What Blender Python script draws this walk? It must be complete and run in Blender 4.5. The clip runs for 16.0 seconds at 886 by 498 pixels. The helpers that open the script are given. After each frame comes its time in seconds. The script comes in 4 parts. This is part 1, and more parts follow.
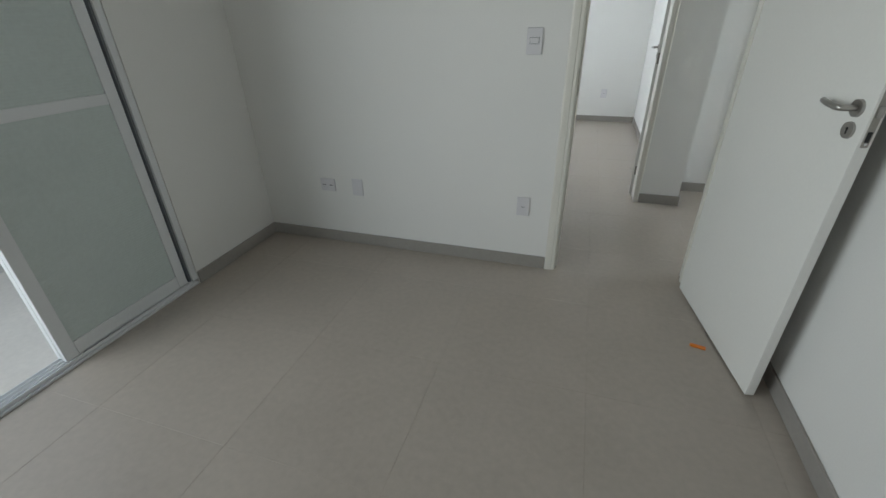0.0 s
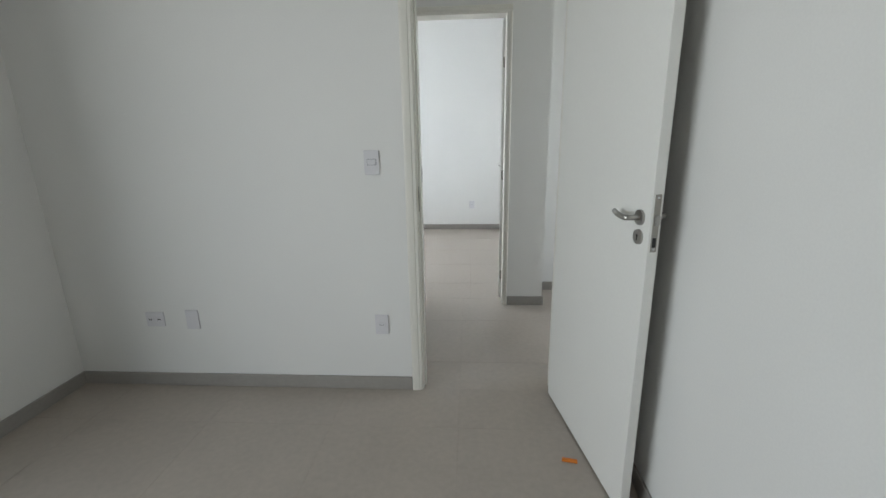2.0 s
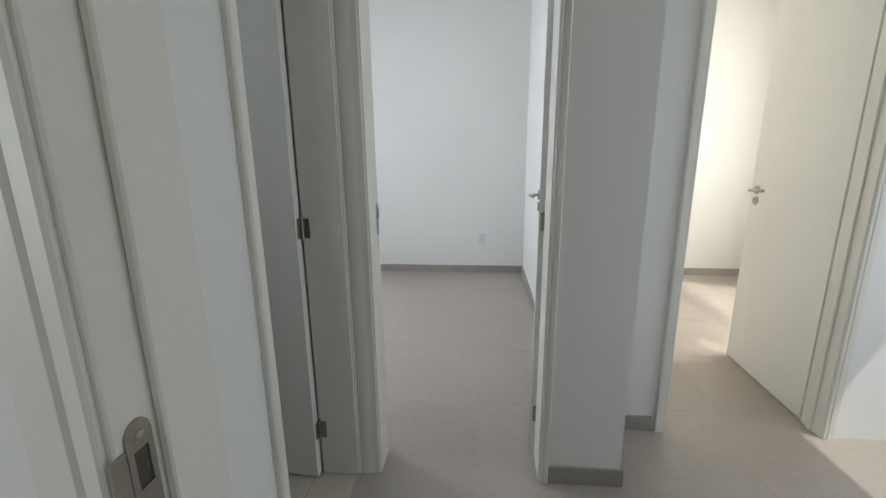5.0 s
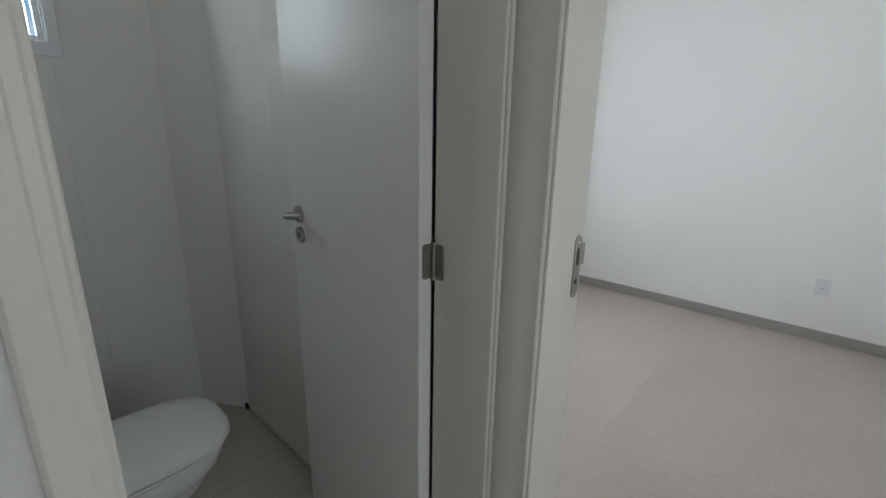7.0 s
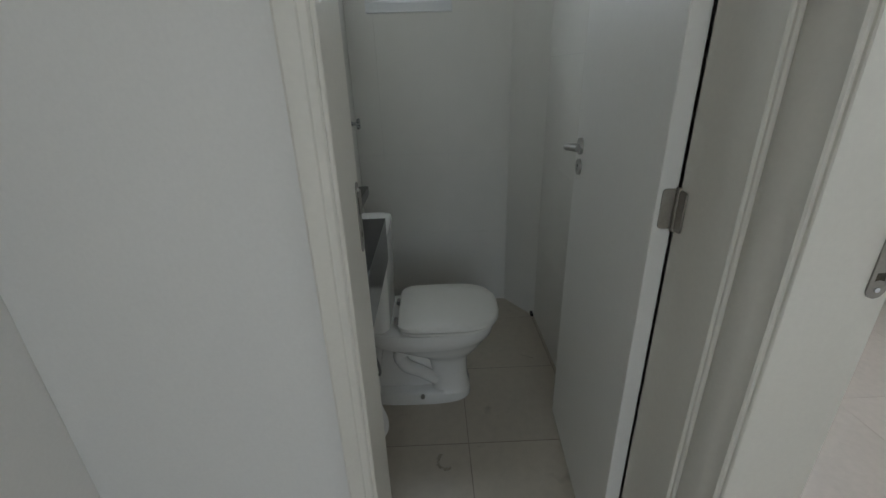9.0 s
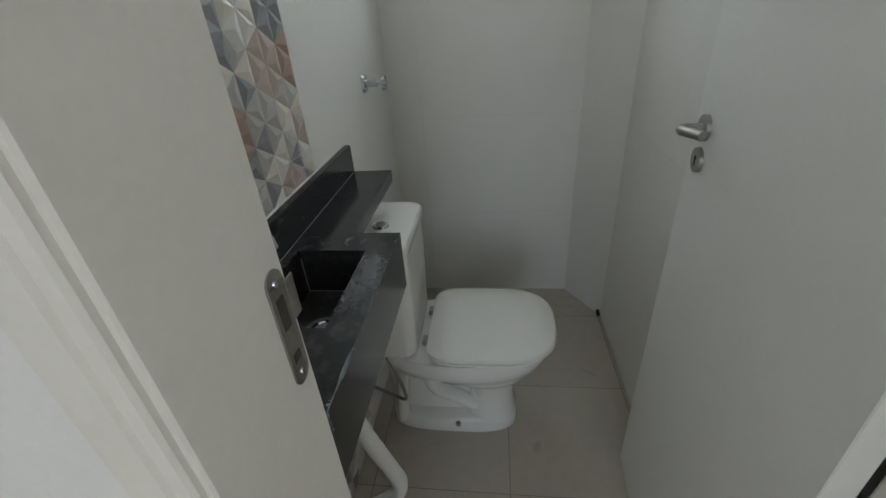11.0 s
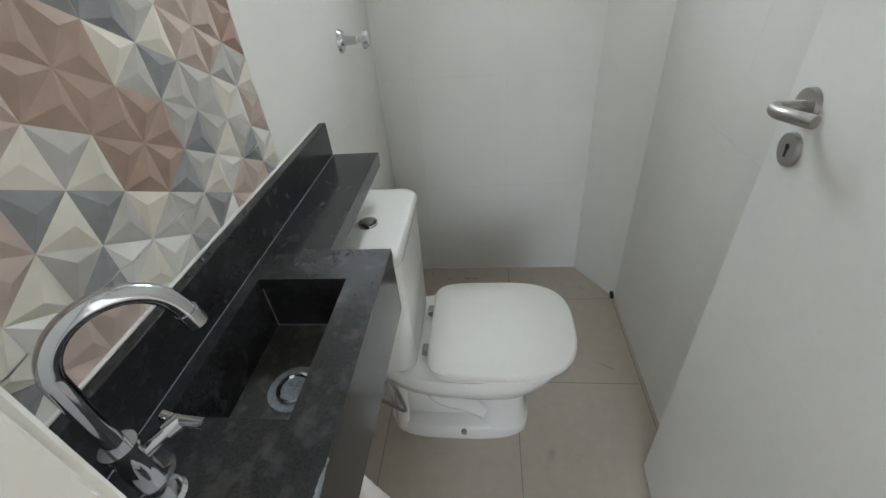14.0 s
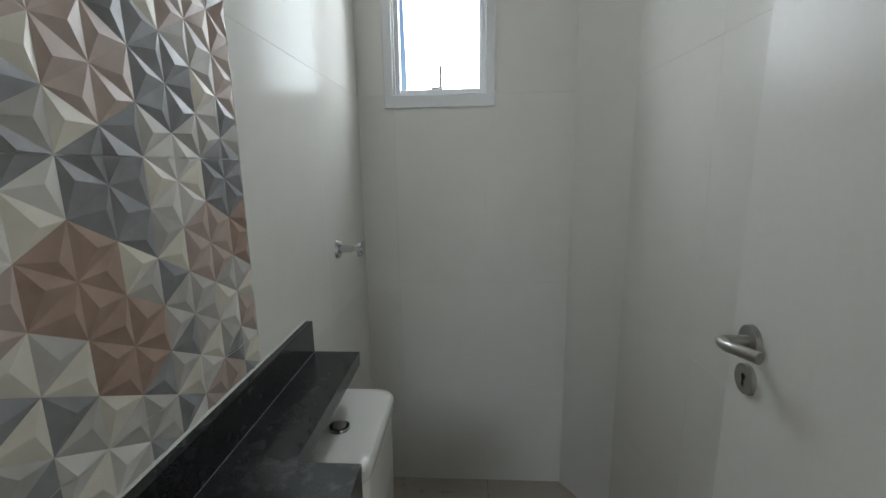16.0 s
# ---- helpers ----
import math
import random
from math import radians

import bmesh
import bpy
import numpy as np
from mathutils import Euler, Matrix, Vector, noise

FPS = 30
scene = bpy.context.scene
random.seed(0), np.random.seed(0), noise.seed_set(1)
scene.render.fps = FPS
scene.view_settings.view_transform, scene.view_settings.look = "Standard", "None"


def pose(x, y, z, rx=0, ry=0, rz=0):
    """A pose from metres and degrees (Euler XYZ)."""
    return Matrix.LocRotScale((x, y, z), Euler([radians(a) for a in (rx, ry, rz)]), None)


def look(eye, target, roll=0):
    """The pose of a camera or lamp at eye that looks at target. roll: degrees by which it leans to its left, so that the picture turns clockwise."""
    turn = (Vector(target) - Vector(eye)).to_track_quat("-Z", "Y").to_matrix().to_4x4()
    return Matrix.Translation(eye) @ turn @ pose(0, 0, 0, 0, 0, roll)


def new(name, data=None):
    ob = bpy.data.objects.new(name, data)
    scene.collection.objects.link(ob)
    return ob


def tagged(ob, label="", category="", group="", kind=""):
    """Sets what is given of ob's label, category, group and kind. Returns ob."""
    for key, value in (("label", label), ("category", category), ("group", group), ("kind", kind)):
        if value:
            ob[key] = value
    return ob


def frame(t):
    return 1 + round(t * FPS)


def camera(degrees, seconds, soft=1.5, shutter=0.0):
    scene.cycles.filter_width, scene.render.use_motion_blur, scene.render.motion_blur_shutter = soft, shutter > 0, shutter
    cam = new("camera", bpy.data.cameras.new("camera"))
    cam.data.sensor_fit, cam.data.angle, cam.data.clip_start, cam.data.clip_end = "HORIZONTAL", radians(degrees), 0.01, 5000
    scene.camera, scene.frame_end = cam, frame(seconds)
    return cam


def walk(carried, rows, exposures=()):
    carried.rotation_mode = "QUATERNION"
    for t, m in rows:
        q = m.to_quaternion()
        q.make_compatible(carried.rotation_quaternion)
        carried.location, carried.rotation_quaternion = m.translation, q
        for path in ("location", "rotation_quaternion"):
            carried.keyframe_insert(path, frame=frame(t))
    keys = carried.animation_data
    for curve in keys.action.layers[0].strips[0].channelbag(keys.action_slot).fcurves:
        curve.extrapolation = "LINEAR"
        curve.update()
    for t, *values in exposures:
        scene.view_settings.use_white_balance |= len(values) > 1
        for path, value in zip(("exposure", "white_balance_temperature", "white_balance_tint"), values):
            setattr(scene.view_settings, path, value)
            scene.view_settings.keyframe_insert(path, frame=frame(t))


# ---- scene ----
cam = camera(92.7, 16.0)

PATH = [
    (0, (0.099, -2.28, 1.35), (-0.446, -0.612, 0.389), -1.3),
    (0.5, (0.171, -2.26, 1.358), (-0.183, -0.519, 0.439), -2.3),
    (1, (0.24, -2.235, 1.362), (0.014, -0.411, 0.572), -2.1),
    (1.5, (0.306, -2.197, 1.357), (0.152, -0.276, 0.821), -1.2),
    (2, (0.313, -2.075, 1.349), (0.189, -0.144, 0.844), -1.0),
    (2.5, (0.29, -1.818, 1.37), (0.195, 0.125, 0.906), -1.3),
    (3, (0.291, -1.574, 1.374), (0.216, 0.374, 0.928), -1.7),
    (3.5, (0.34, -1.262, 1.377), (0.27, 0.688, 0.936), -0.9),
    (3.7, (0.346, -1.143, 1.385), (0.268, 0.804, 0.934), -0.4),
    (5.8, (0.327, 0.211, 1.309), (-0.068, 2.118, 0.851), -1.0),
    (6, (0.312, 0.298, 1.311), (-0.198, 2.175, 0.844), -0.1),
    (6.5, (0.272, 0.466, 1.307), (-0.544, 2.228, 0.827), -0.4),
    (7, (0.269, 0.604, 1.308), (-1.03, 2.038, 0.799), 1.0),
    (7.5, (0.304, 0.711, 1.318), (-1.369, 1.646, 0.747), 1.7),
    (8, (0.324, 0.71, 1.305), (-1.526, 1.178, 0.704), -0.0),
    (8.5, (0.393, 0.731, 1.29), (-1.491, 0.945, 0.652), -0.7),
    (8.7, (0.426, 0.751, 1.297), (-1.446, 0.884, 0.604), -1.2),
    (10.8, (0.032, 0.852, 1.316), (-1.689, 0.602, 0.329), -3.6),
    (11, (-0.017, 0.834, 1.316), (-1.733, 0.585, 0.32), -4.4),
    (11.5, (-0.089, 0.827, 1.3), (-1.765, 0.579, 0.239), -5.8),
    (12, (-0.182, 0.845, 1.277), (-1.71, 0.592, 0.011), -6.5),
    (12.5, (-0.248, 0.835, 1.261), (-1.638, 0.582, -0.154), -6.5),
    (13, (-0.262, 0.807, 1.273), (-1.642, 0.557, -0.153), -6.9),
    (13.5, (-0.259, 0.799, 1.282), (-1.653, 0.55, -0.13), -7.0),
    (14, (-0.251, 0.794, 1.306), (-1.853, 0.569, 0.129), -5.7),
    (14.5, (-0.251, 0.796, 1.319), (-1.977, 0.587, 0.331), -4.6),
    (15, (-0.249, 0.797, 1.332), (-2.069, 0.607, 0.525), -3.5),
    (15.5, (-0.243, 0.797, 1.342), (-2.144, 0.636, 0.743), -2.2),
    (16, (-0.235, 0.797, 1.353), (-2.194, 0.676, 0.967), -0.9),
]
EXPOSURES = [(0, -0.12, 6250, 3), (0.5, 0.12, 6250, 4), (1.5, 0.15, 6250, 5), (3.7, -0.1, 6280, 6), (5.8, -0.2, 6220, 6), (8.7, -0.34, 6330, 6),
             (11, 0.33, 6400, 7), (12, 1.08, 6400, 9), (13.5, 1.42, 6400, 9), (14, 1.3, 6400, 9), (14.5, 0.8, 6450, 9), (16, 0.25, 6450, 8)]
walk(cam, [(t, look(e, a, r)) for t, e, a, r in PATH], EXPOSURES)

# ---- world and light ----
world = bpy.data.worlds.new("sky")
scene.world = world
world.use_nodes = True
wn = world.node_tree.nodes
sky = wn.new("ShaderNodeTexSky")
sky.sky_type, sky.sun_disc = "NISHITA", False
sky.sun_elevation, sky.sun_rotation = radians(58), radians(120)
world.node_tree.links.new(sky.outputs[0], wn["Background"].inputs[0])
wn["Background"].inputs[1].default_value = 0.12

sun_data = bpy.data.lights.new("sun", "SUN")
sun_data.energy, sun_data.angle, sun_data.color = 2.5, radians(0.5), (1, 0.95, 0.88)
sun = new("sun", sun_data)
sun.matrix_world = look((6, -4, 12), (0, 0, 0))


def area_lamp(name, eye, target, w, h, power, color=(0.92, 0.96, 1.0)):
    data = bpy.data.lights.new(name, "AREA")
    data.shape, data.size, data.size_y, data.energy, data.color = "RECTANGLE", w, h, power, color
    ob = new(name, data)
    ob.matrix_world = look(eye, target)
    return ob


area_lamp("balcony_daylight", (-3.2, -2.85, 1.45), (-1.3, -1.2, 1.7), 2.4, 1.6, 84, (0.95, 0.965, 0.98))
area_lamp("bedroom_window_daylight", (-2.13, 2.85, 1.65), (0, 2.85, 1.55), 1.3, 1.1, 36, (0.90, 0.925, 1.0))
area_lamp("bathroom_window_daylight", (-2.06, 0.692, 1.92), (0, 0.692, 1.6), 0.30, 0.56, 5.4, (0.88, 0.94, 1.0))
# warm lamp of unseen origin, added so that the spare room looks cream
area_lamp("spare_room_fill", (3.42, 2.9, 1.6), (0, 2.9, 1.3), 1.1, 1.1, 45, (1.0, 0.92, 0.82))
# fill lamp with no known source, added to brighten the hall
area_lamp("hall_fill", (2.70, 0.87, 1.5), (0, 0.87, 1.2), 1.1, 1.9, 10.5)


# ---- materials ----
def material(name, color, rough=0.5, metal=0.0, vary=0.06, scale=6.0, fine=60.0, bump=0.05, dist=0.002, coat=0.0, per_piece=0.0, spots=None):
    """Principled surface with broad and fine variation of colour and roughness, and fine relief."""
    m = bpy.data.materials.new(name)
    m.use_nodes = True
    nt = m.node_tree
    n, l = nt.nodes, nt.links
    b = n["Principled BSDF"]
    b.inputs["Roughness"].default_value, b.inputs["Metallic"].default_value = rough, metal
    b.inputs["Coat Weight"].default_value = coat
    b.inputs["Coat Roughness"].default_value = 0.08
    tc = n.new("ShaderNodeTexCoord")
    geo = n.new("ShaderNodeNewGeometry")
    n1, n2 = n.new("ShaderNodeTexNoise"), n.new("ShaderNodeTexNoise")
    n1.inputs["Scale"].default_value, n2.inputs["Scale"].default_value = scale, fine
    n1.inputs["Detail"].default_value, n2.inputs["Detail"].default_value = 6, 4
    for k in (n1, n2):
        l.new(geo.outputs["Position"], k.inputs["Vector"])
    add = n.new("ShaderNodeMath")
    add.operation = "ADD"
    l.new(n1.outputs["Fac"], add.inputs[0])
    l.new(n2.outputs["Fac"], add.inputs[1])
    last = add
    if per_piece:
        oi = n.new("ShaderNodeObjectInfo")
        mul = n.new("ShaderNodeMath")
        mul.operation = "MULTIPLY_ADD"
        l.new(oi.outputs["Random"], mul.inputs[0])
        mul.inputs[1].default_value = per_piece
        l.new(add.outputs[0], mul.inputs[2])
        last = mul
    ramp = n.new("ShaderNodeMapRange")
    ramp.inputs["From Min"].default_value, ramp.inputs["From Max"].default_value = 0.6, 1.4 + per_piece
    ramp.inputs["To Min"].default_value, ramp.inputs["To Max"].default_value = 1 - vary, 1 + vary
    l.new(last.outputs[0], ramp.inputs["Value"])
    mix = n.new("ShaderNodeVectorMath")
    mix.operation = "SCALE"
    mix.inputs[0].default_value = color
    l.new(ramp.outputs[0], mix.inputs["Scale"])
    out = mix.outputs[0]
    if spots:
        sc, lo, hi, sc_color = spots
        ns = n.new("ShaderNodeTexNoise")
        ns.inputs["Scale"].default_value, ns.inputs["Detail"].default_value = sc, 3
        l.new(geo.outputs["Position"], ns.inputs["Vector"])
        r = n.new("ShaderNodeMapRange")
        r.inputs["From Min"].default_value, r.inputs["From Max"].default_value = lo, hi
        l.new(ns.outputs["Fac"], r.inputs["Value"])
        mx = n.new("ShaderNodeMix")
        mx.data_type = "RGBA"
        l.new(r.outputs[0], mx.inputs["Factor"])
        l.new(out, mx.inputs["A"])
        mx.inputs["B"].default_value = (*sc_color, 1)
        out = mx.outputs["Result"]
    l.new(out, b.inputs["Base Color"])
    rr = n.new("ShaderNodeMapRange")
    rr.inputs["From Min"].default_value, rr.inputs["From Max"].default_value = 0.3, 0.7
    rr.inputs["To Min"].default_value, rr.inputs["To Max"].default_value = rough * 0.85, min(1, rough * 1.15)
    l.new(n1.outputs["Fac"], rr.inputs["Value"])
    l.new(rr.outputs[0], b.inputs["Roughness"])
    if bump:
        bp = n.new("ShaderNodeBump")
        bp.inputs["Strength"].default_value, bp.inputs["Distance"].default_value = bump, dist
        l.new(n2.outputs["Fac"], bp.inputs["Height"])
        l.new(bp.outputs[0], b.inputs["Normal"])
    return m


WALL = material("white_wall_paint", (0.80, 0.79, 0.765), 0.75, vary=0.03, scale=1.5, fine=160, bump=0.12, dist=0.001)
CEIL = material("ceiling_paint", (0.82, 0.82, 0.80), 0.85, vary=0.02, scale=1.2, fine=140, bump=0.08)
DOOR = material("door_satin_paint", (0.80, 0.79, 0.755), 0.40, vary=0.02, scale=2, fine=90, bump=0.03, dist=0.0006)
TRIM = material("cream_frame_paint", (0.76, 0.735, 0.67), 0.4, vary=0.03, scale=3, fine=120, bump=0.04, dist=0.0006)
FLOOR = material("beige_grey_porcelain", (0.42, 0.372, 0.322), 0.36, vary=0.10, scale=2.6, fine=34, bump=0.02, dist=0.0006, per_piece=0.12)
GROUT = material("grout", (0.40, 0.35, 0.30), 0.85, vary=0.1, scale=5)
BASE = material("baseboard_porcelain", (0.33, 0.31, 0.285), 0.4, vary=0.07, scale=5, fine=50, bump=0.02)
BFLOOR = material("bathroom_floor_tile", (0.53, 0.475, 0.395), 0.42, vary=0.09, scale=3.5, fine=30, bump=0.03, dist=0.0008, per_piece=0.1,
                  spots=(7.0, 0.66, 0.80, (0.27, 0.23, 0.19)))
BGROUT = material("dirty_grout", (0.33, 0.285, 0.235), 0.9, vary=0.25, scale=9)
BWALL = material("glossy_white_wall_tile", (0.80, 0.785, 0.745), 0.14, vary=0.02, scale=2, fine=9, bump=0.10, dist=0.002)
BWALL.node_tree.nodes["Principled BSDF"].inputs["Specular IOR Level"].default_value = 0.02
DOOR.node_tree.nodes["Principled BSDF"].inputs["Specular IOR Level"].default_value = 0.19
WGROUT = material("white_grout", (0.72, 0.71, 0.68), 0.8, vary=0.05)
GRANITE = material("black_granite", (0.026, 0.0265, 0.028), 0.17, vary=0.45, scale=9, fine=300, bump=0.0, spots=(45.0, 0.52, 1.0, (0.085, 0.085, 0.087)))
BASIN = material("dusty_granite", (0.038, 0.037, 0.034), 0.45, vary=0.7, scale=18, fine=220, bump=0.0, spots=(38.0, 0.52, 0.78, (0.15, 0.14, 0.12)))
DUSTY = material("cement_smear", (0.24, 0.26, 0.28), 0.8, vary=0.4, scale=40, fine=200, bump=0.3)
PORCELAIN = material("white_porcelain", (0.82, 0.81, 0.775), 0.12, vary=0.012, scale=3, bump=0.0)
PLASTIC = material("white_plastic", (0.78, 0.77, 0.75), 0.35, vary=0.015, scale=8, bump=0.0)
SOCKET = material("white_socket_plastic", (0.70, 0.685, 0.70), 0.35, vary=0.015, scale=8, bump=0.0)
LID = material("warm_white_lid", (0.80, 0.785, 0.735), 0.42, vary=0.012, scale=3, bump=0.0)
CHROME = material("chrome", (0.60, 0.61, 0.63), 0.09, 1.0, vary=0.03, scale=20, bump=0.0)
STEEL = material("brushed_steel", (0.40, 0.385, 0.365), 0.33, 1.0, vary=0.1, scale=30, fine=300, bump=0.05, dist=0.0003)
PLATE = material("dull_steel_plate", (0.36, 0.34, 0.31), 0.42, 1.0, vary=0.12, scale=30, fine=200, bump=0.05, dist=0.0003)
DARK = material("dark_recess", (0.02, 0.02, 0.02), 0.8, vary=0.2)
# wood colour darkened for the shade inside the latch holes
RECESS = material("shaded_wood_recess", (0.075, 0.066, 0.048), 0.8, vary=0.5, scale=60, fine=260, bump=0.2)
RUBBER = material("grey_hose_braid", (0.30, 0.30, 0.29), 0.45, 0.4, vary=0.2, scale=60, fine=400, bump=0.3)
ALU = material("white_aluminium", (0.74, 0.75, 0.76), 0.35, vary=0.02, scale=5, bump=0.0)
# dark grey that stands for the shade in narrow gaps
GAP_GREY = material("dark_gap_grey", (0.16, 0.17, 0.185), 0.6, vary=0.1)
SHUTTER = material("grey_green_slat", (0.58, 0.64, 0.62), 0.4, vary=0.05, scale=4, fine=60, bump=0.03)
ORANGE = material("orange_plastic", (0.75, 0.22, 0.02), 0.4, vary=0.08, scale=40)
CONCRETE = material("pale_balcony_tile", (0.62, 0.58, 0.53), 0.6, vary=0.08, scale=4, fine=40)
FACADE = material("outer_render", (0.62, 0.60, 0.57), 0.85, vary=0.08, scale=3, fine=90, bump=0.2)
GROUND = material("dry_ground", (0.20, 0.18, 0.13), 0.95, vary=0.25, scale=0.3, fine=4, bump=0.2)
T_BROWN = material("relief_tile_brown", (0.40, 0.285, 0.23), 0.40, vary=0.12, scale=9, fine=45, bump=0.02)
T_ROSE = material("relief_tile_rose", (0.50, 0.40, 0.35), 0.40, vary=0.10, scale=9, fine=45, bump=0.02)
T_GREY = material("relief_tile_grey", (0.29, 0.29, 0.295), 0.40, vary=0.14, scale=9, fine=45, bump=0.02)
T_MID = material("relief_tile_pale_grey", (0.50, 0.475, 0.445), 0.40, vary=0.10, scale=9, fine=45, bump=0.02)
T_CREAM = material("relief_tile_cream", (0.71, 0.665, 0.575), 0.40, vary=0.06, scale=9, fine=45, bump=0.02)
T_WHITE = material("relief_tile_white", (0.72, 0.695, 0.65), 0.40, vary=0.05, scale=9, fine=45, bump=0.02)

for m in (T_BROWN, T_ROSE, T_GREY, T_MID, T_CREAM, T_WHITE):
    m.node_tree.nodes["Principled BSDF"].inputs["Specular IOR Level"].default_value = 0.22

GLASS = bpy.data.materials.new("clear_glass")
GLASS.use_nodes = True
gb = GLASS.node_tree.nodes["Principled BSDF"]
gb.inputs["Base Color"].default_value = (0.95, 0.98, 0.97, 1)
gb.inputs["Transmission Weight"].default_value, gb.inputs["Roughness"].default_value, gb.inputs["IOR"].default_value = 1.0, 0.02, 1.45


# ---- building helpers ----
def bx(bm, x0, y0, z0, x1, y1, z1, bevel=0.0, seg=2):
    c = Vector(((x0 + x1) / 2, (y0 + y1) / 2, (z0 + z1) / 2))
    s = Matrix.Diagonal((abs(x1 - x0), abs(y1 - y0), abs(z1 - z0), 1))
    geom = bmesh.ops.create_cube(bm, size=1, matrix=Matrix.Translation(c) @ s)
    if bevel:
        vs = geom["verts"]
        es = {e for v in vs for e in v.link_edges}
        bmesh.ops.bevel(bm, geom=list(es), offset=bevel, segments=seg, affect="EDGES", profile=0.5)
    return bm


def box(*a, **k):
    return bx(bmesh.new(), *a, **k)


def cyl(bm, p, q, r0, r1=None, seg=20):
    p, q = Vector(p), Vector(q)
    d = q - p
    m = Matrix.Translation((p + q) / 2) @ d.to_track_quat("Z", "Y").to_matrix().to_4x4()
    bmesh.ops.create_cone(bm, cap_ends=True, segments=seg, radius1=r0, radius2=r0 if r1 is None else r1, depth=d.length, matrix=m)
    return bm


def smooth_path(points, n=8):
    """Catmull-Rom through the points."""
    pts = [Vector(p) for p in points]
    ext = [2 * pts[0] - pts[1], *pts, 2 * pts[-1] - pts[-2]]
    out = []
    for i in range(1, len(ext) - 2):
        a, b, c, d = ext[i - 1:i + 3]
        for k in range(n):
            t = k / n
            out.append(0.5 * (2 * b + (c - a) * t + (2 * a - 5 * b + 4 * c - d) * t * t + (3 * b - a - 3 * c + d) * t ** 3))
    out.append(pts[-1])
    return out


def tube(bm, path, radius, seg=14, flat=1.0):
    """Round tube along the path; radius may be a function of 0..1."""
    rings = []
    up = None
    for i, p in enumerate(path):
        d = (path[min(i + 1, len(path) - 1)] - path[max(i - 1, 0)]).normalized()
        if up is None:
            up = d.orthogonal().normalized()
        side = d.cross(up).normalized()
        up = side.cross(d).normalized()
        r = radius(i / (len(path) - 1)) if callable(radius) else radius
        rings.append([bm.verts.new(p + r * (math.cos(a) * side + flat * math.sin(a) * up)) for a in (2 * math.pi * k / seg for k in range(seg))])
    for a, b in zip(rings, rings[1:]):
        for k in range(seg):
            bm.faces.new((a[k], a[(k + 1) % seg], b[(k + 1) % seg], b[k]))
    bm.faces.new(rings[0][::-1])
    bm.faces.new(rings[-1])
    return bm


def loft(bm, rings):
    vs = [[bm.verts.new(p) for p in r] for r in rings]
    n = len(vs[0])
    for a, b in zip(vs, vs[1:]):
        for k in range(n):
            bm.faces.new((a[k], a[(k + 1) % n], b[(k + 1) % n], b[k]))
    bm.faces.new(vs[0][::-1])
    bm.faces.new(vs[-1])
    return bm


def finish(bm, name, mat, smooth=None):
    bmesh.ops.recalc_face_normals(bm, faces=bm.faces)
    me = bpy.data.meshes.new(name)
    bm.to_mesh(me)
    bm.free()
    for m in (mat if isinstance(mat, (list, tuple)) else [mat]):
        me.materials.append(m)
    if smooth is not None:
        me.polygons.foreach_set("use_smooth", [True] * len(me.polygons))
        me.set_sharp_from_angle(angle=radians(smooth))
    return me


def part(name, bm, mat, parent, label="", smooth=None):
    ob = new(name, finish(bm, name, mat, smooth))
    ob.parent = parent
    return tagged(ob, label)


def thing(name, label, category, group="", kind="", at=None):
    ob = new(name)
    ob.empty_display_size = 0.1
    if at is not None:
        ob.matrix_world = at
    return tagged(ob, label, category, group, kind)


def solid(name, bm, mat, label, category, group="", kind="", smooth=None):
    return tagged(new(name, finish(bm, name, mat, smooth)), label, category, group, kind)


# ---- structure: walls ----
H = 3.10
DH = 2.229   # head of the door openings


def wall(name, boxes, label, mat=WALL):
    bm = bmesh.new()
    for b in boxes:
        bx(bm, *b)
    return solid(name, bm, mat, label, "wall", kind="structure")


XW = -1.93   # inner face of the outer wall
wall("wall_bedroom_hall", [(XW, 0, 0, 0.034, 0.12, H), (0.034, 0, DH, 0.79, 0.12, H), (0.79, 0, 0, 2.72, 0.12, H)],
     "plain white painted wall with a doorway to the hall")
wall("wall_bedroom_east", [(0.975, -3.7, 0, 1.105, -0.001, H)], "plain white painted wall behind the open door")
wall("wall_bedroom_south", [(XW, -3.82, 0, 1.105, -3.70, H)], "plain white painted bedroom wall")
wall("wall_west_bedroom", [(XW - 0.14, -0.715, 0, XW, 0.12, H), (XW - 0.14, -3.45, 2.12, XW, -0.715, H), (XW - 0.14, -3.82, 0, XW, -3.45, H)],
     "plain white painted wall round the sliding balcony door")
wall("wall_bathroom_south", [(XW, 0.121, 0, -0.312, 0.38, H)], "white wall behind the bathroom tiles")
wall("wall_bathroom_west", [(-2.02, 0.12, 0, -1.868, 0.52, H), (-2.02, 0.862, 0, -1.868, 1.45, H), (-2.02, 0.52, 0, -1.868, 0.862, 1.61),
                            (-2.02, 0.52, 2.22, -1.868, 0.862, H)], "white bathroom wall with a high window")
wall("wall_bathroom_hall", [(-0.31, 0.121, 0, -0.165, 0.615, H), (-0.31, 0.615, DH, -0.165, 1.245, H), (-0.31, 1.245, 0, -0.165, 1.249, H)],
     "plain white painted wall with the bathroom doorway")
wall("wall_bathroom_north", [(-1.867, 1.326, 0, -0.31, 1.38, H)], "white wall between bathroom and bedroom")
wall("wall_hall_bedroom", [(-0.309, 1.25, 0, -0.096, 1.38, H), (-0.096, 1.25, DH, 0.612, 1.38, H), (0.612, 1.25, 0, 0.908, 1.38, H)],
     "plain white painted hall wall with a bedroom doorway")
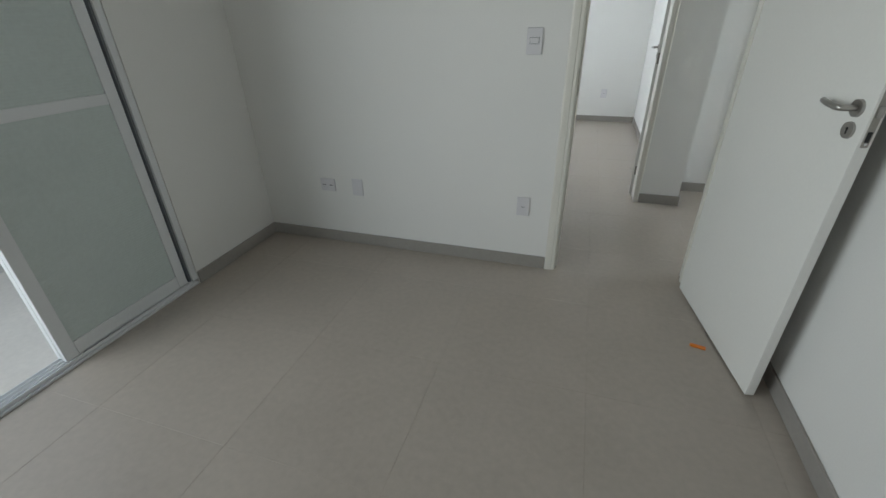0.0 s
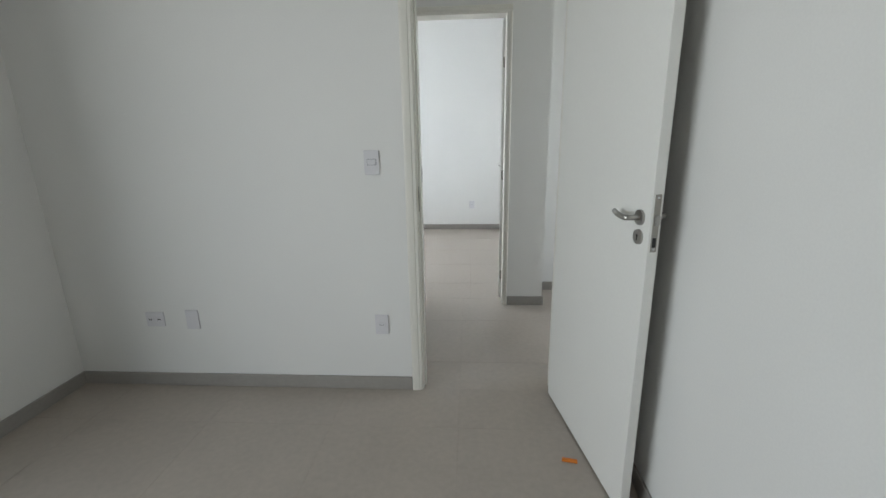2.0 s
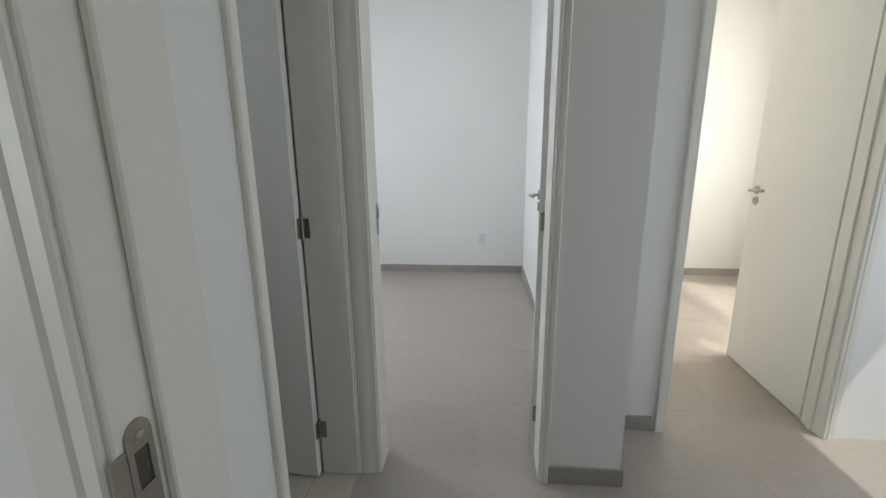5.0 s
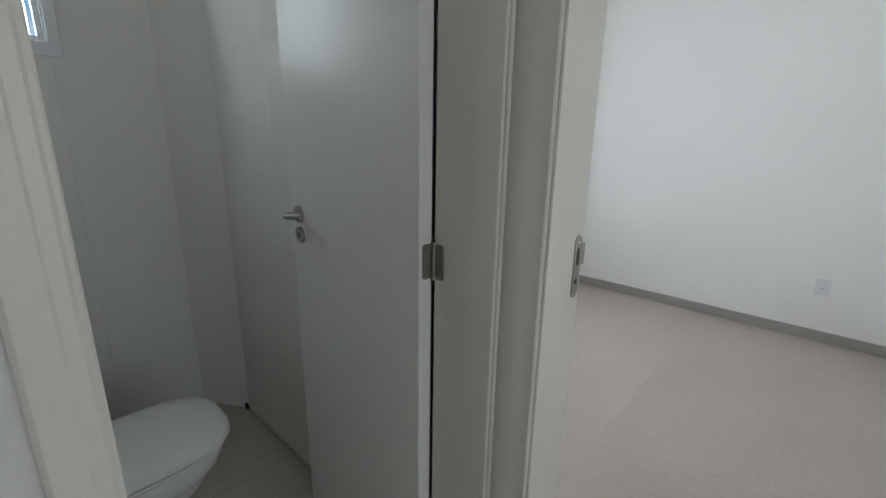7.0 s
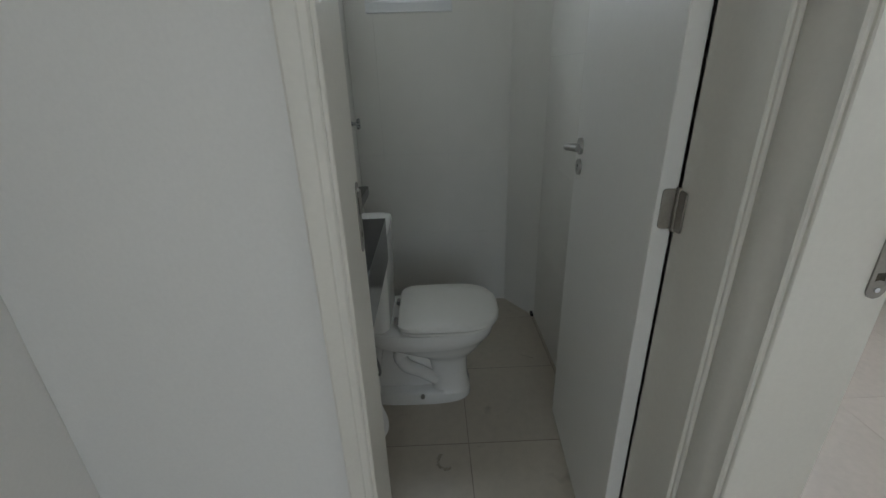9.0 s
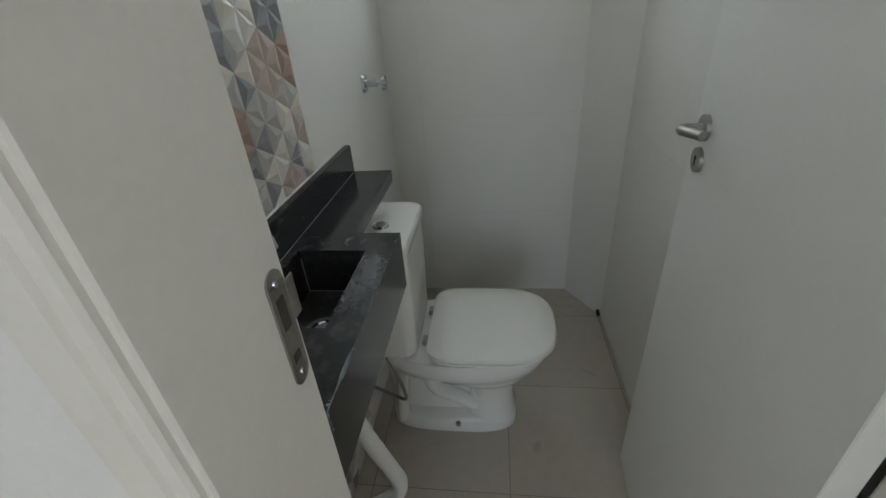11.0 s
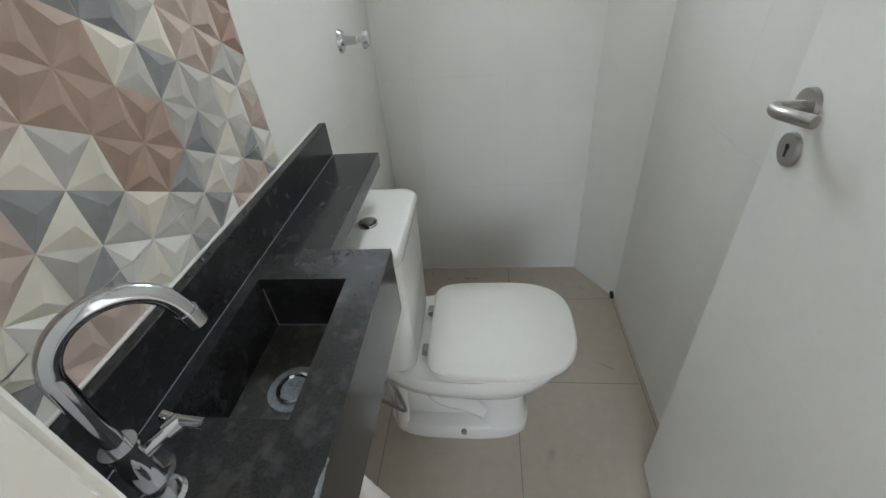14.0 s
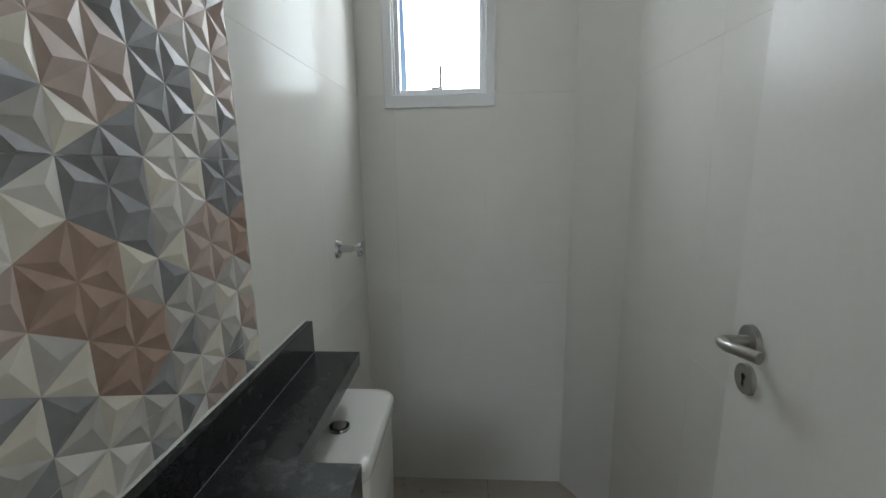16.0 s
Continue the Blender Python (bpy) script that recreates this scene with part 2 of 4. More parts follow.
wall("wall_bedrooms_divide", [(0.80, 1.381, 0, 0.908, 4.31, H)], "plain white painted wall between two bedrooms")
wall("wall_hall_recess", [(0.909, 1.62, 0, 1.20, 1.74, H), (1.20, 1.62, DH, 1.98, 1.74, H), (1.98, 1.62, 0, 2.72, 1.74, H)],
     "plain white painted wall set back in the hall")
# opening is unseen, added to let the fill lamp into the hall
wall("wall_hall_east", [(2.60, 0.121, 0, 2.72, 0.3, H), (2.60, 1.45, 0, 2.72, 1.619, H), (2.60, 0.3, 2.5, 2.72, 1.45, H), (2.60, 0.3, 0, 2.72, 1.45, 0.5)], "plain white painted wall that ends the hall, with an added unseen opening")
wall("wall_north", [(-2.02, 4.311, 0, 3.42, 4.43, H)], "plain white painted rear bedroom wall")
wall("wall_west_rear", [(-2.02, 1.451, 0, XW, 2.2, H), (-2.02, 3.5, 0, XW, 4.31, H), (-2.02, 2.2, 0, XW, 3.5, 1.05), (-2.02, 2.2, 2.15, XW, 3.5, H)],
     "white outer wall with the rear bedroom's window")
wall("wall_east_rear", [(3.30, 1.741, 0, 3.42, 2.3, H), (3.30, 3.5, 0, 3.42, 4.31, H), (3.30, 2.3, 0, 3.42, 3.5, 1.0), (3.30, 2.3, 2.15, 3.42, 3.5, H)],
     "white outer wall of the spare room")
# boxed-in corner of the bathroom
cb = bmesh.new()
for z0, z1 in ((0.0, H),):
    lo = [cb.verts.new(p) for p in ((-1.867, 1.184, z0), (-1.65, 1.322, z0), (-1.867, 1.322, z0))]
    hi = [cb.verts.new(v.co + Vector((0, 0, z1))) for v in lo]
    cb.faces.new(lo)
    cb.faces.new(hi)
    for k in range(3):
        cb.faces.new((lo[k], lo[(k + 1) % 3], hi[(k + 1) % 3], hi[k]))
solid("wall_bathroom_corner", cb, BWALL, "glossy white tiled boxed-in corner of the bathroom", "wall", kind="structure")

solid("ceiling", box(-2.07, -3.82, H, 3.42, 4.43, H + 0.15), CEIL, "plain white painted ceiling", "ceiling", kind="structure")


# ---- structure: floors ----
def tiled_floor(name, x0, y0, x1, y1, ox, oy, size, mat, grout, label, gap=0.0014, sy=None):
    sy = sy or size
    slab = solid(name, box(x0, y0, -0.12, x1, y1, -0.0008), grout, label, "floor", kind="structure")
    meshes = {}
    i0, i1 = math.floor((x0 - ox) / size), math.ceil((x1 - ox) / size)
    j0, j1 = math.floor((y0 - oy) / sy), math.ceil((y1 - oy) / sy)
    for i in range(i0, i1):
        for j in range(j0, j1):
            a, b = max(x0, ox + i * size + gap / 2), min(x1, ox + (i + 1) * size - gap / 2)
            c, d = max(y0, oy + j * sy + gap / 2), min(y1, oy + (j + 1) * sy - gap / 2)
            if b - a < 0.01 or d - c < 0.01:
                continue
            key = (round(b - a, 4), round(d - c, 4))
            if key not in meshes:
                w, h = (b - a) / 2, (d - c) / 2
                bm = bmesh.new()
                e = 0.0005 if gap < 0.002 else 0.001
                r0 = [(-w, -h, -0.01), (w, -h, -0.01), (w, h, -0.01), (-w, h, -0.01)]
                r1 = [(x, y, -e) for x, y, _ in r0]
                r2 = [(x * (1 - e / w), y * (1 - e / h), 0) for x, y, _ in r0]
                loft(bm, (r0, r1, r2))
                meshes[key] = finish(bm, "tile", mat)
            ob = new("tile", meshes[key])
            ob.parent = slab
            ob.location = ((a + b) / 2, (c + d) / 2, 0)
    return slab


# ---- structure: baseboards ----
def baseboard(runs):
    """Each run: x0, y0, x1, y1 along the wall's face and the side (dx, dy) to which it stands proud."""
    for x0, y0, x1, y1, dx, dy in runs:
        t, h = 0.011, 0.076
        ax, ay, bx1, by1 = min(x0, x1, x0 + dx * t), min(y0, y1, y0 + dy * t), max(x0, x1, x0 + dx * t), max(y0, y1, y0 + dy * t)
        solid("baseboard", box(ax, ay, 0.0005, bx1, by1, h, bevel=0.0015, seg=1), BASE,
              "low grey porcelain baseboard along a white wall", "baseboard", "baseboards", "structure")


baseboard([
    (XW + 0.0115, -0.0005, -0.002, -0.0005, 0, -1), (XW + 0.0005, -0.715, XW + 0.0005, -0.0005, 1, 0), (0.9745, -3.69, 0.9745, -0.012, -1, 0),
    (0.802, -0.0005, 0.974, -0.0005, 0, -1), (XW + 0.0005, -3.69, XW + 0.0005, -3.46, 1, 0), (XW + 0.012, -3.6995, 0.96, -3.6995, 0, 1),
    (0.623, 1.2495, 0.9085, 1.2495, 0, -1), (0.9085, 1.2385, 0.9085, 1.608, 1, 0), (0.9205, 1.6195, 1.168, 1.6195, 0, -1),
    (0.802, 0.1205, 2.58, 0.1205, 0, 1), (-0.1645, 0.133, -0.1645, 0.585, 1, 0), (-0.163, 0.1205, -0.002, 0.1205, 0, 1),
    (XW + 0.012, 4.3105, 0.788, 4.3105, 0, -1), (0.7995, 1.40, 0.7995, 4.31, -1, 0), (XW + 0.0005, 1.40, XW + 0.0005, 4.31, 1, 0),
    (0.66, 1.3805, 0.788, 1.3805, 0, 1), (XW + 0.012, 1.3805, -0.16, 1.3805, 0, 1),
    (0.9085, 1.76, 0.9085, 4.31, 1, 0), (0.921, 4.3105, 3.29, 4.3105, 0, -1), (3.2995, 1.76, 3.2995, 4.30, -1, 0),
])


# ---- doors ----
def casing_profile(w):
    """Cross-section of a casing: across the width, and out from the wall."""
    return [(0, 0), (0, 0.008), (0.003, 0.011), (w * 0.30, 0.011), (w * 0.36, 0.0145), (w * 0.80, 0.017), (w * 0.9, 0.0165), (w, 0.012), (w, 0)]


def casing(bm, w, length, m):
    """Upright moulding; the profile's inner edge at x 0."""
    pr = casing_profile(w)
    loft(bm, [[m @ Vector((x, -y, z)) for x, y in pr] for z in (0, length)])


def door_frame(name, m, clear, depth, height, label, cw_l=0.05, cw_r=0.05, stop_y=None, sides=(True, True)):
    """Lining, stop and casings of a doorway. Local x across the clear opening, y through the wall from the front face."""
    f = thing(name, label, "door frame", kind="structure", at=m)
    th = 0.028
    e = 0.004
    part("jamb", box(-th, -e, 0.0005, 0, depth + e, height, bevel=0.002, seg=1), TRIM, f)
    part("jamb", box(clear, -e, 0.0005, clear + th, depth + e, height, bevel=0.002, seg=1), TRIM, f)
    part("head", box(-th, -e, height + 0.0002, clear + th, depth + e, height + 0.028, bevel=0.002, seg=1), TRIM, f)
    if stop_y is not None:
        s = bmesh.new()
        bx(s, 0.0002, stop_y, 0.001, 0.010, stop_y + 0.03, height - 0.0105, bevel=0.002, seg=1)
        part("stop", s, TRIM, f)
        s = bmesh.new()
        bx(s, clear - 0.010, stop_y, 0.001, clear - 0.0002, stop_y + 0.03, height - 0.0105, bevel=0.002, seg=1)
        part("stop", s, TRIM, f)
        part("stop", box(0.0002, stop_y, height - 0.010, clear - 0.0002, stop_y + 0.03, height - 0.0002, bevel=0.002, seg=1), TRIM, f)
    for k, on in enumerate(sides):
        if not on:
            continue
        flip = Matrix.Identity(4) if k == 0 else Matrix.Translation((0, depth, 0)) @ Matrix.Diagonal((1, -1, 1, 1))
        y0 = Matrix.Translation((0, -0.0006, 0))
        bm = bmesh.new()
        casing(bm, cw_l - 0.006, height + 0.006, flip @ y0 @ Matrix.Translation((-0.006, 0, 0.0005)) @ Matrix.Diagonal((-1, 1, 1, 1)))
        part("casing", bm, TRIM, f, smooth=35)
        bm = bmesh.new()
        casing(bm, cw_r - 0.006, height + 0.006, flip @ y0 @ Matrix.Translation((clear + 0.006, 0, 0.0005)))
        part("casing", bm, TRIM, f, smooth=35)
        bm = bmesh.new()
        turn = Matrix.Translation((-cw_l, 0, height + 0.0068)) @ Matrix.Rotation(radians(90), 4, "Y") @ Matrix.Diagonal((-1, 1, 1, 1))
        casing(bm, 0.046, clear + cw_l + cw_r, flip @ y0 @ turn)
        part("casing", bm, TRIM, f, smooth=35)
    return f


def strike_plate(frame_ob, x, y, z, side, depth_side):
    """Steel strike plate let into a jamb; side +1: faces +x. depth_side: towards which y its lip goes."""
    bm = bmesh.new()
    t = 0.0022
    xs = x + side * t / 2
    # plate built from strips round its two holes
    def strip(y0, z0, y1, z1):
        bx(bm, xs - t / 2, y0, z0, xs + t / 2, y1, z1)
    w, hl = 0.0135, 0.050
    strip(y - w, z - hl, y - 0.0075, z + hl)
    strip(y + 0.0075, z - hl, y + w, z + hl)
    for a, b in ((-hl, -0.046), (-0.025, 0.002), (0.037, hl)):
        strip(y - 0.0075, z + a, y + 0.0075, z + b)
    lip = sorted((y + depth_side * w, y + depth_side * (w + 0.016)))
    bx(bm, xs - t / 2, lip[0], z + 0.000, xs + t / 2, lip[1], z + 0.044, bevel=0.0009, seg=1)
    for zz in (z - hl, z + hl):
        cyl(bm, (x, y, zz), (x + side * (t - 0.0005), y, zz), w, seg=24)
    p = part("strike_plate", bm, PLATE, frame_ob, "dull steel strike plate with two holes")
    # holes are flat slips of shaded wood colour, not cut in
    for a, b in ((-0.0458, -0.0252), (0.0022, 0.0368)):
        hole = box(x - 0.0005, y - 0.0073, z + a, x + side * 0.0008, y + 0.0073, z + b)
        part("latch_hole", hole, RECESS, p)
    for zz in (z - hl, z + hl):
        sc = bmesh.new()
        cyl(sc, (xs, y, zz), (xs + side * 0.0022, y, zz), 0.0042, 0.0036, seg=14)
        part("screw", sc, CHROME, p)


def rounded_plate(x0, x1, z0, z1, y, thick, r):
    """Thin upright plate with rounded corners."""
    out = []
    for cx, cz, a0 in ((x1 - r, z1 - r, 0), (x0 + r, z1 - r, 90), (x0 + r, z0 + r, 180), (x1 - r, z0 + r, 270)):
        out += [(cx + r * math.cos(radians(a0 + 22.5 * k)), cz + r * math.sin(radians(a0 + 22.5 * k))) for k in range(5)]
    return loft(bmesh.new(), [[(x, yy, z) for x, z in out] for yy in (y, y + thick)])


def door_leaf(name, m, width, height, label, handle_z=1.085, handle_in=0.056, reach=0.106, hinge_z=(0.215, 1.058, 1.90), side=1):
    """Flush door. Local x runs from the hinge to the free edge; the face that faces the opening lies at y 0, the thickness goes to side * y."""
    th = 0.035
    d = thing(name, label, "door", "white flush doors", "structure", at=m)
    y0, y1 = sorted((0, side * th))
    part("leaf", box(0.002, y0, 0.010, width, y1, height, bevel=0.0015, seg=1), DOOR, d)
    hx = width - handle_in
    for face, out in ((0, -side), (side * th, side)):
        r = bmesh.new()
        cyl(r, (hx, face, handle_z), (hx, face + out * 0.008, handle_z), 0.0250, 0.0242, seg=32)
        rose = part("rosette", r, STEEL, d, "brushed steel rosette", smooth=40)
        h = bmesh.new()
        yo = face + out * 0.048
        path = smooth_path([(hx, face + out * 0.006, handle_z), (hx, face + out * 0.03, handle_z), (hx - 0.005, yo - out * 0.003, handle_z),
                            (hx - 0.022, yo, handle_z + 0.0005), (hx - reach * 0.57, yo - out * 0.003, handle_z + 0.003), (hx - reach * 1.03, yo - out * 0.018, handle_z + 0.004)], 6)
        tube(h, path, 0.0088, seg=14)
        part("lever", h, STEEL, rose, "curved brushed steel lever", smooth=50)
        k = bmesh.new()
        cyl(k, (hx, face, handle_z - 0.062), (hx, face + out * 0.007, handle_z - 0.062), 0.0245, 0.0236, seg=32)
        esc = part("escutcheon", k, STEEL, d, "round keyhole cover", smooth=40)
        kh = bmesh.new()
        yk = face + out * 0.0068
        cyl(kh, (hx, yk, handle_z - 0.058), (hx, yk + out * 0.0008, handle_z - 0.058), 0.0048, seg=14)
        a, b = sorted((yk, yk + out * 0.0007))
        bx(kh, hx - 0.0026, a, handle_z - 0.073, hx + 0.0026, b, handle_z - 0.058)
        part("keyhole", kh, DARK, esc)
    # lock forend on the free edge
    ym = side * th / 2
    fe = bmesh.new()
    bx(fe, width, ym - 0.010, handle_z - 0.100, width + 0.0015, ym + 0.010, handle_z + 0.078, bevel=0.0006, seg=1)
    fore = part("lock_forend", fe, PLATE, d, "dull steel lock plate on the door's edge")
    part("latch", box(width + 0.0015, ym - 0.007, handle_z - 0.016, width + 0.0115, ym + 0.007, handle_z + 0.016, bevel=0.003), STEEL, fore)
    for zz in (handle_z - 0.090, handle_z + 0.068):
        fs = bmesh.new()
        cyl(fs, (width + 0.001, ym, zz), (width + 0.0026, ym, zz), 0.0046, 0.004, seg=14)
        part("screw", fs, CHROME, fore)
    part("deadbolt_slot", box(width + 0.0014, ym - 0.006, handle_z - 0.085, width + 0.0021, ym + 0.006, handle_z - 0.055), DARK, fore)
    for z in hinge_z:
        hb = bmesh.new()
        yk = side * th
        cyl(hb, (-0.005, yk, z - 0.038), (-0.005, yk, z + 0.038), 0.0052, seg=14)
        for zz in (-0.041, 0.038):
            cyl(hb, (-0.005, yk, z + zz), (-0.005, yk, z + zz + 0.003), 0.0062, seg=14)
        hinge = part("hinge", hb, PLATE, d, "steel butt hinge", smooth=40)
        edge = rounded_plate(0.008, 0.034, z - 0.038, z + 0.038, 0, 0.0024, 0.007)
        bmesh.ops.transform(edge, matrix=Matrix(((0, 1, 0, -0.0006), (side, 0, 0, 0), (0, 0, 1, 0), (0, 0, 0, 1))), verts=edge.verts)
        part("hinge_leaf", edge, PLATE, hinge)
        part("hinge_leaf", rounded_plate(-0.034, -0.010, z - 0.038, z + 0.038, yk - side * 0.0022, side * 0.0032, 0.007), PLATE, hinge)
    return d


# bedroom door, opened into the bedroom
fa = door_frame("door_frame_1", pose(0.062, 0, 0), 0.70, 0.12, 2.20, "cream painted frame of the first bedroom door", cw_l=0.062, stop_y=0.038)
strike_plate(fa, 0.0, 0.018, 1.06, 1, -1)
door_leaf("door_1", pose(0.737, -0.028, 0, rz=-80.9), 0.768, 2.195, "white flush door standing wide open against the wall", side=1, handle_in=0.054, handle_z=1.10)

# rear bedroom door
fb = door_frame("door_frame_2", pose(-0.068, 1.25, 0), 0.652, 0.13, 2.20, "cream painted frame of the rear bedroom door", cw_l=0.092, cw_r=0.038)
strike_plate(fb, 0.0, 0.112, 1.07, 1, 1)
door_leaf("door_2", pose(0.564, 1.394, 0, rz=82.5), 0.70, 2.195, "white flush door opened into the rear bedroom", handle_z=1.095, side=-1)

# bathroom door
fc = door_frame("door_frame_3", pose(-0.165, 0.647, 0, rz=90), 0.575, 0.145, 2.20, "cream painted frame of the bathroom door", cw_r=0.027)
strike_plate(fc, 0.0, 0.128, 1.072, 1, 1)
door_leaf("door_3", pose(-0.323, 1.187, 0, rz=175.8), 0.598, 2.195, "white flush door open flat along the bathroom wall", side=-1, reach=0.070)

# spare room door
fd = door_frame("door_frame_4", pose(1.232, 1.62, 0), 0.70, 0.12, 2.20, "cream painted frame of the spare room door", stop_y=0.05)
strike_plate(fd, 0.0, 0.10, 1.06, 1, 1)
door_leaf("door_4", pose(1.929, 1.748, 0, rz=88.0), 0.695, 2.195, "white flush door opened into the spare room", side=-1)


# ---- sliding balcony door ----
def sliding_door():
    s = thing("window_1", "white aluminium sliding balcony door, one half pushed open", "sliding door", kind="structure")
    x0, x1 = XW - 0.10, XW - 0.005
    y1, y0, top = -0.716, -3.449, 2.119
    part("frame_jamb", box(x0, y1 - 0.035, 0.031, x1, y1, top, bevel=0.002, seg=1), ALU, s)
    part("frame_jamb", box(x0, y0, 0.031, x1, y0 + 0.035, top, bevel=0.002, seg=1), ALU, s)
    part("frame_head", box(x0, y0 + 0.036, top - 0.04, x1, y1 - 0.036, top, bevel=0.002, seg=1), ALU, s)
    part("threshold", box(x0 - 0.02, y0, 0.0005, x1 + 0.004, y1, 0.012, bevel=0.002, seg=1), ALU, s, "white aluminium sill with tracks")
    for k in range(4):
        xr = x0 + 0.01 + 0.024 * k
        part("track", box(xr, y0 + 0.036, 0.0125, xr + 0.005, y1 - 0.036, 0.030, bevel=0.001, seg=1), ALU, s)
    # dark strip put in for the shaded gap between jamb and sash
    part("gap_strip", box(x1 - 0.052, y1 - 0.047, 0.032, x1 - 0.012, y1 - 0.0355, top - 0.041), GAP_GREY, s, "dark strip standing for the shaded gap beside the sash")
    for a, b, xo in ((-0.775, -1.445, x1 - 0.042), (-0.77, -1.44, x0 + 0.012)):
        p = thing("sash", "", "")
        p.parent = s
        th = 0.028
        for q in (a, b + 0.055):
            part("stile", box(xo, q - 0.055, 0.033, xo + th, q, top - 0.043, bevel=0.003), ALU, p)
        for z0, z1 in ((0.033, 0.104), (1.035, 1.082), (top - 0.10, top - 0.044)):
            part("rail", box(xo + 0.001, b + 0.0552, z0, xo + th - 0.001, a - 0.0552, z1, bevel=0.003), ALU, p)
        for z0, z1 in ((0.1045, 1.0345), (1.0825, top - 0.1005)):
            bm = bmesh.new()
            n = int((z1 - z0) / 0.0125)
            st = (z1 - z0) / n
            for k in range(n):
                z = z0 + k * st
                pr = [(0.006, z), (0.0208, z), (0.0217, z + st * 0.3), (0.0213, z + st * 0.8), (0.0200, z + st), (0.006, z + st)]
                loft(bm, [[(xo + u, y, v) for u, v in pr] for y in (b + 0.0553, a - 0.0553)])
            part("slat_panel", bm, SHUTTER, p, "grey-green panel of fine horizontal slats", smooth=20)
    return s


sliding_door()

# balcony outside
solid("balcony_floor", box(-3.30, -3.82, -0.14, -2.08, 0.9, -0.02), CONCRETE, "pale tiled balcony floor", "floor", kind="structure")
solid("balcony_parapet", box(-3.42, -3.82, -0.14, -3.301, 0.9, 1.05, bevel=0.01), FACADE, "rendered balcony parapet", "parapet", kind="structure")
solid("ground", box(-900, -900, -3.3, 900, 900, -3.2), GROUND, "dry ground reaching the horizon", "ground", kind="structure")


# ---- windows ----
def plain_window(name, m, w, h, label, arm=False):
    """Local x across, z up, y towards the room."""
    f = thing(name, label, "window", kind="structure", at=m)
    t = 0.034
    # flat trim on the wall
    for a in ((-t, 0.0005, -t - 0.012, w + t, 0.012, -0.0005), (-t, 0.0005, h + 0.0005, w + t, 0.012, h + t), (-t, 0.0005, -0.0002, -0.0005, 0.012, h), (w + 0.0005, 0.0005, -0.0002, w + t, 0.012, h)):
        part("trim", box(*a, bevel=0.002, seg=1), ALU, f)
    for a in ((0, -0.07, 0, 0.006, 0.0, h), (w - 0.006, -0.07, 0, w, 0, h), (0.0062, -0.07, 0, w - 0.0062, 0, 0.006), (0.0062, -0.07, h - 0.006, w - 0.0062, 0, h)):
        part("window_frame", box(*a), ALU, f)
    s = 0.016
    for a in ((0.0065, -0.05, 0.0065, 0.0065 + s, -0.02, h - 0.0065), (w - 0.0065 - s, -0.05, 0.0065, w - 0.0065, -0.02, h - 0.0065),
              (0.0066 + s, -0.05, 0.0065, w - 0.0066 - s, -0.02, 0.0065 + s), (0.0066 + s, -0.05, h - 0.0065 - s, w - 0.0066 - s, -0.02, h - 0.0065)):
        part("sash_bar", box(*a, bevel=0.002, seg=1), ALU, f)
    g = part("pane", box(0.007 + s, -0.037, 0.007 + s, w - 0.007 - s, -0.033, h - 0.007 - s), GLASS, f, "clear glass pane")
    g.visible_shadow = False
    if arm:
        a = bmesh.new()
        bx(a, w * 0.5 - 0.012, -0.032, 0.018, w * 0.5 + 0.03, -0.012, 0.03, bevel=0.003)
        bx(a, w * 0.5 - 0.010, -0.026, 0.026, w * 0.5 + 0.001, -0.016, 0.105, bevel=0.002)
        part("stay_arm", a, ALU, f, "small white stay arm")
    return f


plain_window("window_2", pose(-1.864, 0.861, 1.61, rz=-90), 0.338, 0.61, "small white aluminium window high on the bathroom wall", arm=True)
plain_window("window_3", pose(XW, 3.5, 1.05, rz=-90), 1.30, 1.10, "white aluminium window of the rear bedroom")
# the spare room's window is unseen, added as an inlet for its lamp
plain_window("window_4", pose(3.30, 2.3, 1.0, rz=90), 1.20, 1.15, "unseen white aluminium window added to light the spare room")


# ---- electrical plates ----
def wall_plate(name, m, w, h, label, kind):
    p = thing(name, label, "switch" if kind == "switch" else "socket", "white wall plates", at=m)
    part("plate", box(-w / 2, -0.009, -h / 2, w / 2, -0.0003, h / 2, bevel=0.0035), SOCKET, p)
    if kind == "switch":
        part("rocker", box(-0.021, -0.0125, -0.010, 0.021, -0.0092, 0.016, bevel=0.0015, seg=1), SOCKET, p, "white rocker key")
        part("rocker_gap", box(-0.0225, -0.0098, -0.0115, 0.0225, -0.0091, 0.0175), GAP_GREY, p)
    elif kind == "double":
        for dx in (-0.025, 0.025):
            part("insert", box(dx - 0.02, -0.0112, -0.012, dx + 0.02, -0.0092, 0.012, bevel=0.001, seg=1), SOCKET, p)
            hb = bmesh.new()
            for k in (-0.0055, 0.0055):
                cyl(hb, (dx + k, -0.0111, 0), (dx + k, -0.0117, 0), 0.004, seg=10)
            part("pin_hole", hb, DARK, p)
    elif kind == "single":
        part("insert", box(-0.02, -0.0112, -0.012, 0.02, -0.0092, 0.012, bevel=0.001, seg=1), SOCKET, p)
        hb = bmesh.new()
        for k, dz in ((-0.0095, 0), (0, -0.003), (0.0095, 0)):
            cyl(hb, (k, -0.0111, dz), (k, -0.0117, dz), 0.0024, seg=10)
        part("pin_hole", hb, DARK, p)
    return p


wall_plate("light_switch", pose(-0.160, 0, 1.242), 0.075, 0.118, "white light switch plate beside the doorway", "switch")
wall_plate("wall_socket", pose(-1.424, 0, 0.407), 0.105, 0.085, "white double socket plate low on the wall", "double")
wall_plate("blank_plate", pose(-1.21, 0, 0.407), 0.074, 0.112, "white blank cover plate low on the wall", "blank")
